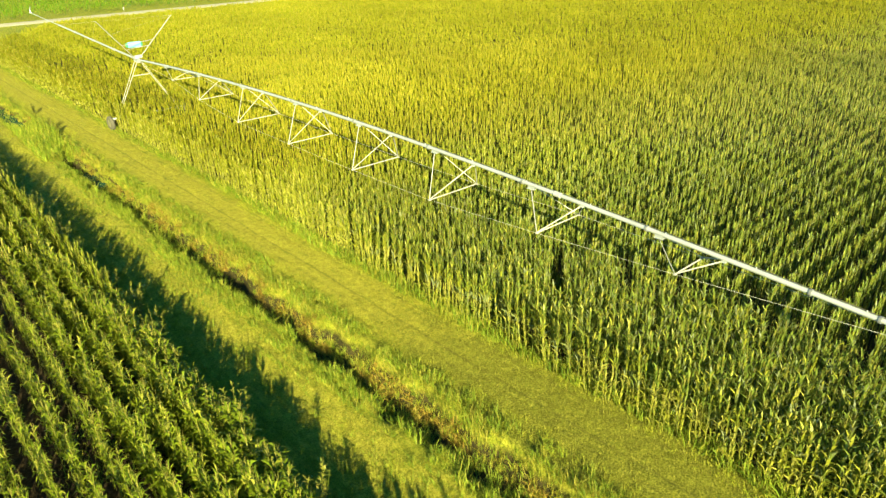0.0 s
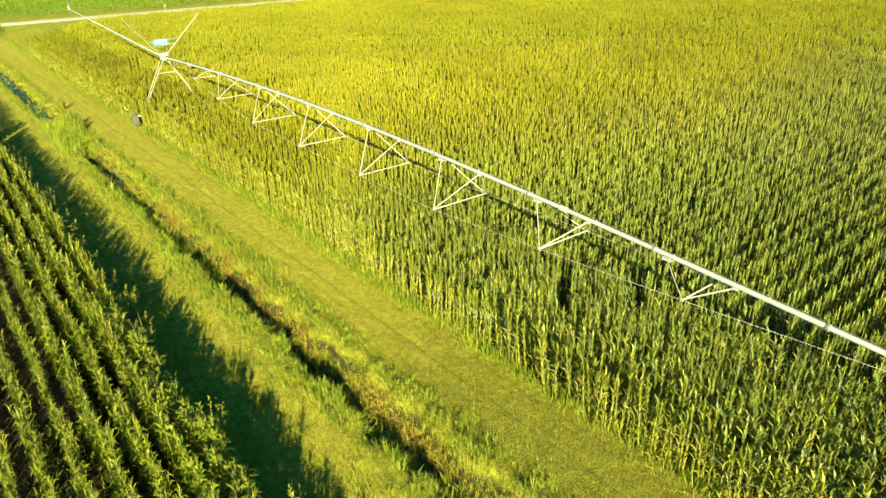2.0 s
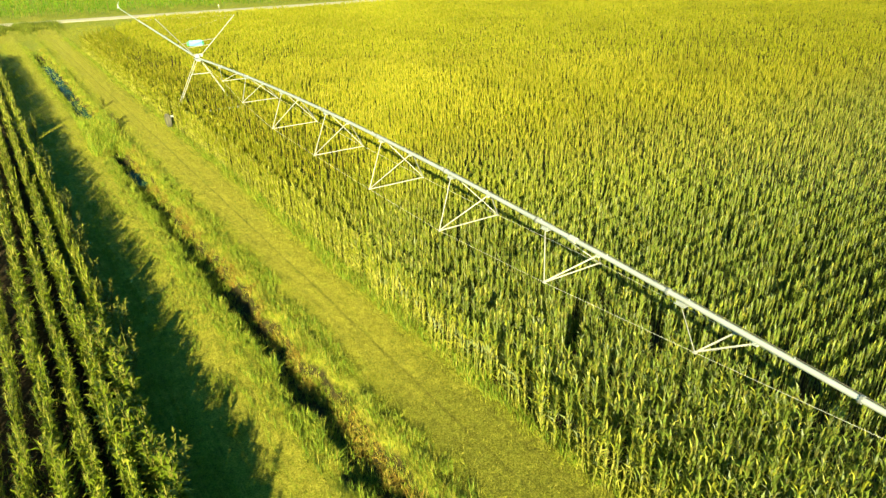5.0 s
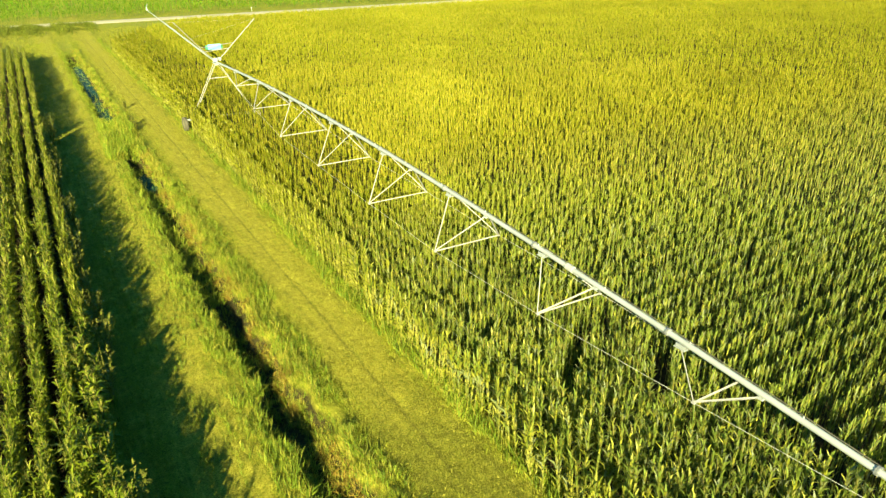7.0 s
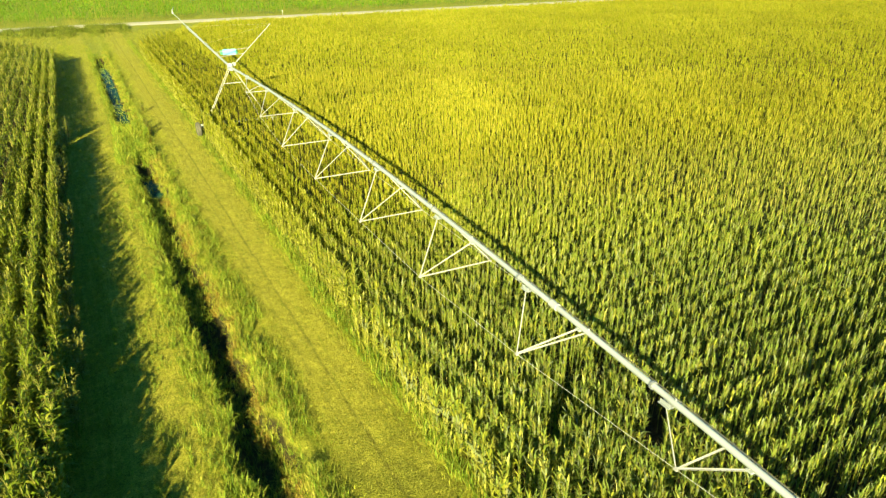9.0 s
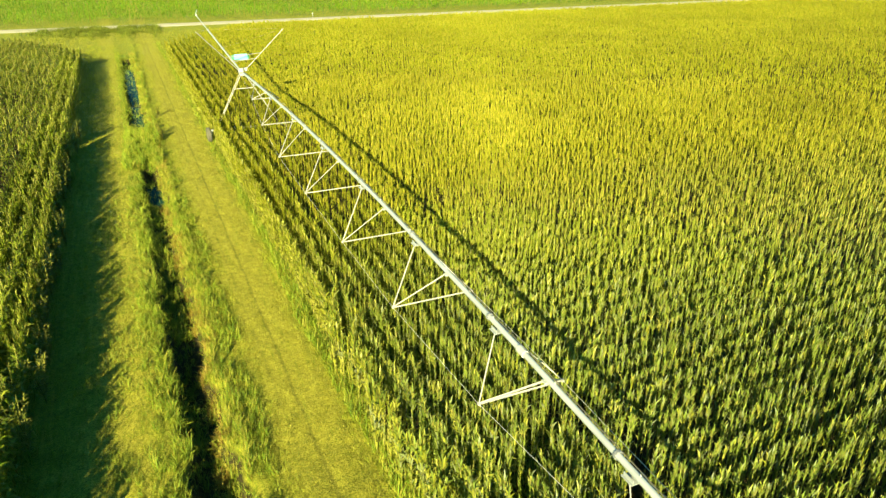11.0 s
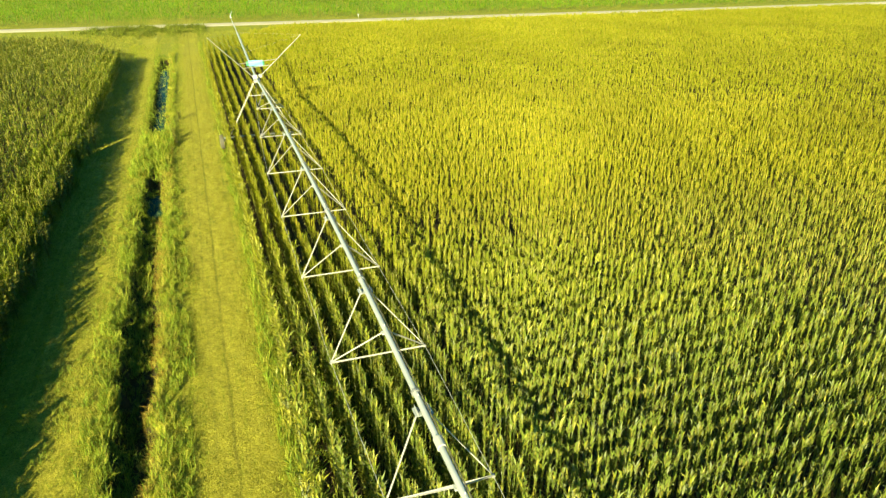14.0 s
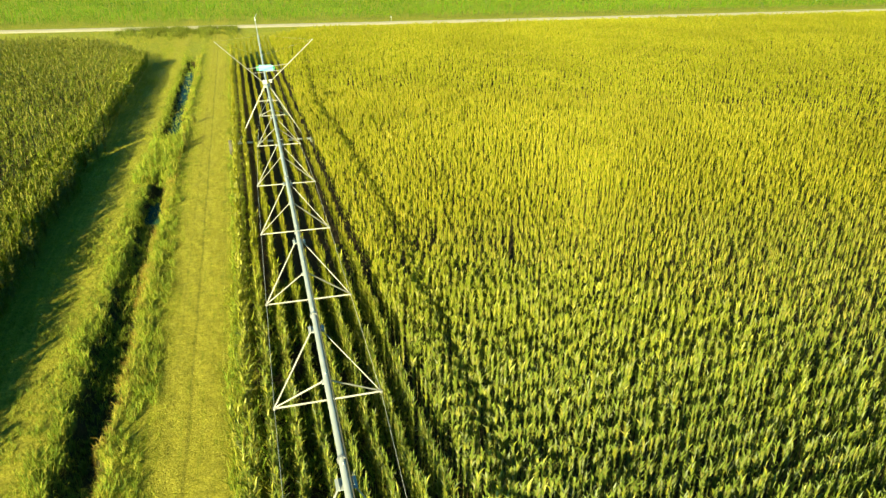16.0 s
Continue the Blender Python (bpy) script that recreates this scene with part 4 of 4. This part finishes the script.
# small sprinkler outlets on the crown of the pipe, and one drain clamp
for y0 in np.arange(-1.2, -54, -3.05):
    bm = bmesh.new()
    tube(bm, (0, y0, pipe_z(y0) + PIPE_R - 0.01), (0, y0, pipe_z(y0) + PIPE_R + 0.05), 0.02, 0.014, sides=8)
    part("outlet", bm, GALV, machine)
bm = bmesh.new()
tube(bm, (0, -42.55, pipe_z(-42.55)), (0, -42.25, pipe_z(-42.25)), PIPE_R + 0.03, sides=16)
part("pipe_clamp", bm, BOX_WHITE, machine, "white sleeve clamped round the pipe")
# supply cable along the pipe
bm = bmesh.new()
run(bm, [(0.09, c0, pipe_z(c0) + 0.06) for c0 in np.linspace(2.4, -56, 40)], 0.014, 6)
part("supply_cable", bm, RUBBER, machine, "black supply cable strapped along the pipe")


def wheel(parent, x, y, turn):
    """A steered drive wheel with lugged tyre, dished rim and gearbox."""
    R, W = 0.56, 0.32
    m = Matrix.Translation((x, y, R)) @ Matrix.Rotation(turn, 4, "Z") @ Matrix.Rotation(math.pi / 2, 4, "X")
    bm = bmesh.new()
    prof_ = [(0.32, -0.10), (0.41, -0.13), (0.51, -0.12), (0.545, -0.09), (0.55, 0), (0.545, 0.09), (0.51, 0.12), (0.41, 0.13), (0.32, 0.10)]
    seg = 36
    rings = [[bm.verts.new(m @ Vector((r_ * math.cos(2 * math.pi * s_ / seg), r_ * math.sin(2 * math.pi * s_ / seg), h_))) for r_, h_ in prof_] for s_ in range(seg)]
    for s_ in range(seg):
        for j in range(len(prof_)):
            j2 = (j + 1) % len(prof_)
            bm.faces.new((rings[s_][j], rings[(s_ + 1) % seg][j], rings[(s_ + 1) % seg][j2], rings[s_][j2]))
    for s_ in range(22):
        for side in (-1, 1):
            t = 2 * math.pi * (s_ + (0.5 if side > 0 else 0)) / 22
            lug = m @ Matrix.Rotation(t, 4, "Z") @ Matrix.Translation((0.553, 0, side * 0.06)) @ Matrix.Rotation(side * 0.5, 4, "X")
            bmesh.ops.create_cube(bm, size=1, matrix=lug @ Matrix.Diagonal((0.04, 0.045, 0.14, 1)))
    hub = new("wheel")
    hub.parent = parent
    part("tyre", bm, RUBBER, hub, "black lugged rubber tyre")
    bm = bmesh.new()
    for r_, h0, h1 in ((0.33, -0.11, -0.09), (0.33, 0.09, 0.11), (0.31, -0.07, 0.07), (0.12, -0.12, 0.12)):
        bmesh.ops.create_cone(bm, cap_ends=True, segments=28, radius1=r_, radius2=r_, depth=h1 - h0, matrix=m @ Matrix.Translation((0, 0, (h0 + h1) / 2)))
    smooth(part("rim", bm, RIM, hub, "weathered dished wheel rim"))


def tower(y, top, turn):
    """Four legs from the pipe to a base beam on two wheels."""
    for sx in (-1, 1):
        for dy in (-0.42, 0.42):
            bm = bmesh.new()
            angle_bar(bm, (sx * 0.16, y + dy * 0.7, top - 0.08), (sx * 2.55, y + dy * 0.45, 0.95), 0.042, 0.009)
            part("leg", bm, GALV_STRUT, machine)
        for f in (0.35, 0.62):
            bm = bmesh.new()
            x_ = sx * (0.16 + 2.39 * f)
            z_ = top - 0.08 + (0.95 - top + 0.08) * f
            angle_bar(bm, (x_, y - 0.42 * (0.7 - 0.25 * f), z_), (x_, y + 0.42 * (0.7 - 0.25 * f), z_), 0.045, 0.01)
            part("leg_brace", bm, GALV_STRUT, machine)
        wheel(machine, sx * 3.22, y + 0.1, turn)
        bm = bmesh.new()
        slab(bm, (sx * 3.05, y + 0.1, 0.72), (0.26, 0.24, 0.26), 0.03)
        part("gearbox", bm, WIRE, machine)
    bm = bmesh.new()
    slab(bm, (0, y, 0.9), (6.1, 0.16, 0.14), 0.01)
    part("base_beam", bm, GALV, machine, "galvanised base beam between the two wheels")
    bm = bmesh.new()
    z_ = top - 1.25
    angle_bar(bm, (-0.72, y, z_), (0.72, y, z_), 0.05, 0.01)
    part("leg_brace", bm, GALV_STRUT, machine)
    bm = bmesh.new()
    slab(bm, (0, y, top - 0.05), (0.5, 0.9, 0.05), 0.01)
    slab(bm, (0, y, top - 0.14), (0.36, 0.7, 0.12), 0.02)
    part("tower_head", bm, GALV, machine, "flat steel saddle carrying the pipe joint")


tower(2.6, 5.32, radians(95))
tower(-56.0, 4.95, 0.0)
bm = bmesh.new()
slab(bm, (-0.12, 2.35, 5.55), (0.36, 0.30, 0.28), 0.03)
part("control_box", bm, BOX_WHITE, machine, "white control box on the tower head")
bm = bmesh.new()
slab(bm, (0.30, 2.75, 5.53), (0.26, 0.34, 0.24), 0.03)
part("control_box", bm, BOX_WHITE, machine, "white control box on the tower head")

# the overhanging boom, thinner towards its end
BOOM = [(2.6, 5.32), (8.5, 5.52), (14.5, 5.74), (20.5, 5.97), (26.0, 6.17), (38.2, 6.6)]
for (y0, z0), (y1, z1) in zip(BOOM[:-1], BOOM[1:]):
    bm = bmesh.new()
    tube(bm, (0, y0, z0), (0, y1 - 0.004, z1), 0.08 if y0 < 25 else 0.045, sides=14)
    smooth(part("boom_pipe", bm, GALV, machine))
for y0, z0 in BOOM[1:-1]:
    bm = bmesh.new()
    tube(bm, (0, y0 - 0.03, z0), (0, y0 + 0.03, z0), 0.125, sides=16)
    part("flange", bm, GASKET, machine, "bolted ring flange between two pipe lengths")
bm = bmesh.new()
tube(bm, (0, 38.1, 6.58), (0, 38.2, 6.95), 0.05, sides=10)
tube(bm, (0, 38.2, 6.9), (0.25, 38.9, 7.25), 0.05, 0.03, sides=10)
slab(bm, (0, 38.15, 6.62), (0.22, 0.3, 0.14), 0.02)
part("end_gun", bm, GALV, machine, "end sprinkler gun on the boom tip")

# the V mast that holds the boom by cables
MAST = {-1: (-3.28, -0.1, 8.9), 1: (3.82, 3.65, 8.4)}
for sx, tip in MAST.items():
    bm = bmesh.new()
    tube(bm, (sx * 0.15, 2.6, 5.4), tip, 0.032, sides=10)
    smooth(part("mast_pole", bm, GALV_STRUT, machine))
    for by, bz in ((14.5, 5.76), (26.0, 6.19)):
        bm = bmesh.new()
        tube(bm, tip, (sx * 0.08, by, bz), 0.003, sides=5)
        part("boom_cable", bm, WIRE, machine)
for z_ in (6.70, 6.30):
    bm = bmesh.new()
    ends = []
    for sx, tip in MAST.items():
        f = (z_ - 5.4) / (tip[2] - 5.4)
        ends.append((sx * 0.15 + (tip[0] - sx * 0.15) * f, 2.6 + (tip[1] - 2.6) * f, z_))
    angle_bar(bm, ends[0], ends[1], 0.035, 0.008)
    part("mast_crossbar", bm, GALV_STRUT, machine)
bm = bmesh.new()
slab(bm, (0.08, 2.86, 6.50), (1.04, 0.03, 0.44), 0.008)
panel = part("sign_panel", bm, CYAN, machine, "pale cyan sign panel between the mast poles")
for cx, w_ in ((-0.54, 0.2), (0.67, 0.14)):
    bm = bmesh.new()
    slab(bm, (cx, 2.86, 6.50), (w_, 0.03, 0.34), 0.008)
    part("sign_end", bm, TEAL, panel, "dark green end of the sign")


# ---- tall weeds along the edge of the wide-row field ----
def weed_model(r, height):
    verts, faces, mats = [], [], []
    for q in range(7):
        h = r.uniform(0, 2 * math.pi)
        blade((0, 0, 0.0), h, height * r.uniform(0.8, 1.05), 0.03, math.radians(r.uniform(76, 88)), math.radians(r.uniform(5, 25)), 3, 0, verts, faces, mats)
        for j in range(34):
            f = r.uniform(0.12, 1.0)
            c, s_ = math.cos(h), math.sin(h)
            d = f * height * 0.16
            blade((c * d, s_ * d, f * height * 0.93), r.uniform(0, 6.28), r.uniform(0.12, 0.28) * (1.25 - 0.6 * f), 0.05, math.radians(r.uniform(10, 60)), math.radians(60), 2, 0, verts, faces, mats)
    return np.array(verts), np.array(faces), np.array(mats)


wr = np.random.default_rng(11)
weed_places = [(-12.75, -19.5), (-12.7, -16.0), (-12.9, -14.5), (-13.1, -9.0), (-13.3, -3.0), (-13.4, 1.5), (-12.9, -22.5), (-12.5, -31.0), (-12.4, -45.0), (-12.6, -40.5), (-13.2, -11.5), (-13.0, -6.5), (-12.8, -26.0), (-12.95, -24.2), (-12.6, -28.3), (-13.0, -17.6), (-12.85, -20.8), (-13.1, -4.6), (-12.7, -34.0), (-13.0, 3.4), (-12.9, 6.0), (-6.75, 5.2), (-6.9, 6.4), (-6.6, 14.0)]
for wx, wy in weed_places:
    c_, f_, m_ = weed_model(wr, wr.uniform(0.8, 1.1) if wx > -10 else wr.uniform(1.9, 2.5))
    weed = new("tall_weed", mesh_from("tall_weed", c_, [f_], [WEED]))
    weed.location = (wx, wy, 0)
    tagged(weed, "tall branching brownish-green weed at the edge of the maize", "weed", "weeds along the maize edge")

# ---- marker post by the road ----
bm = bmesh.new()
slab(bm, (0, 0, 0.35), (0.08, 0.08, 0.7), 0.02)
slab(bm, (0, 0, 0.78), (0.26, 0.22, 0.26), 0.04)
post = part("marker_post", bm, BOX_WHITE, None)
post.location = (28.6, 97.6, 0)
tagged(post, "small white marker post standing beyond the gravel road", "post")
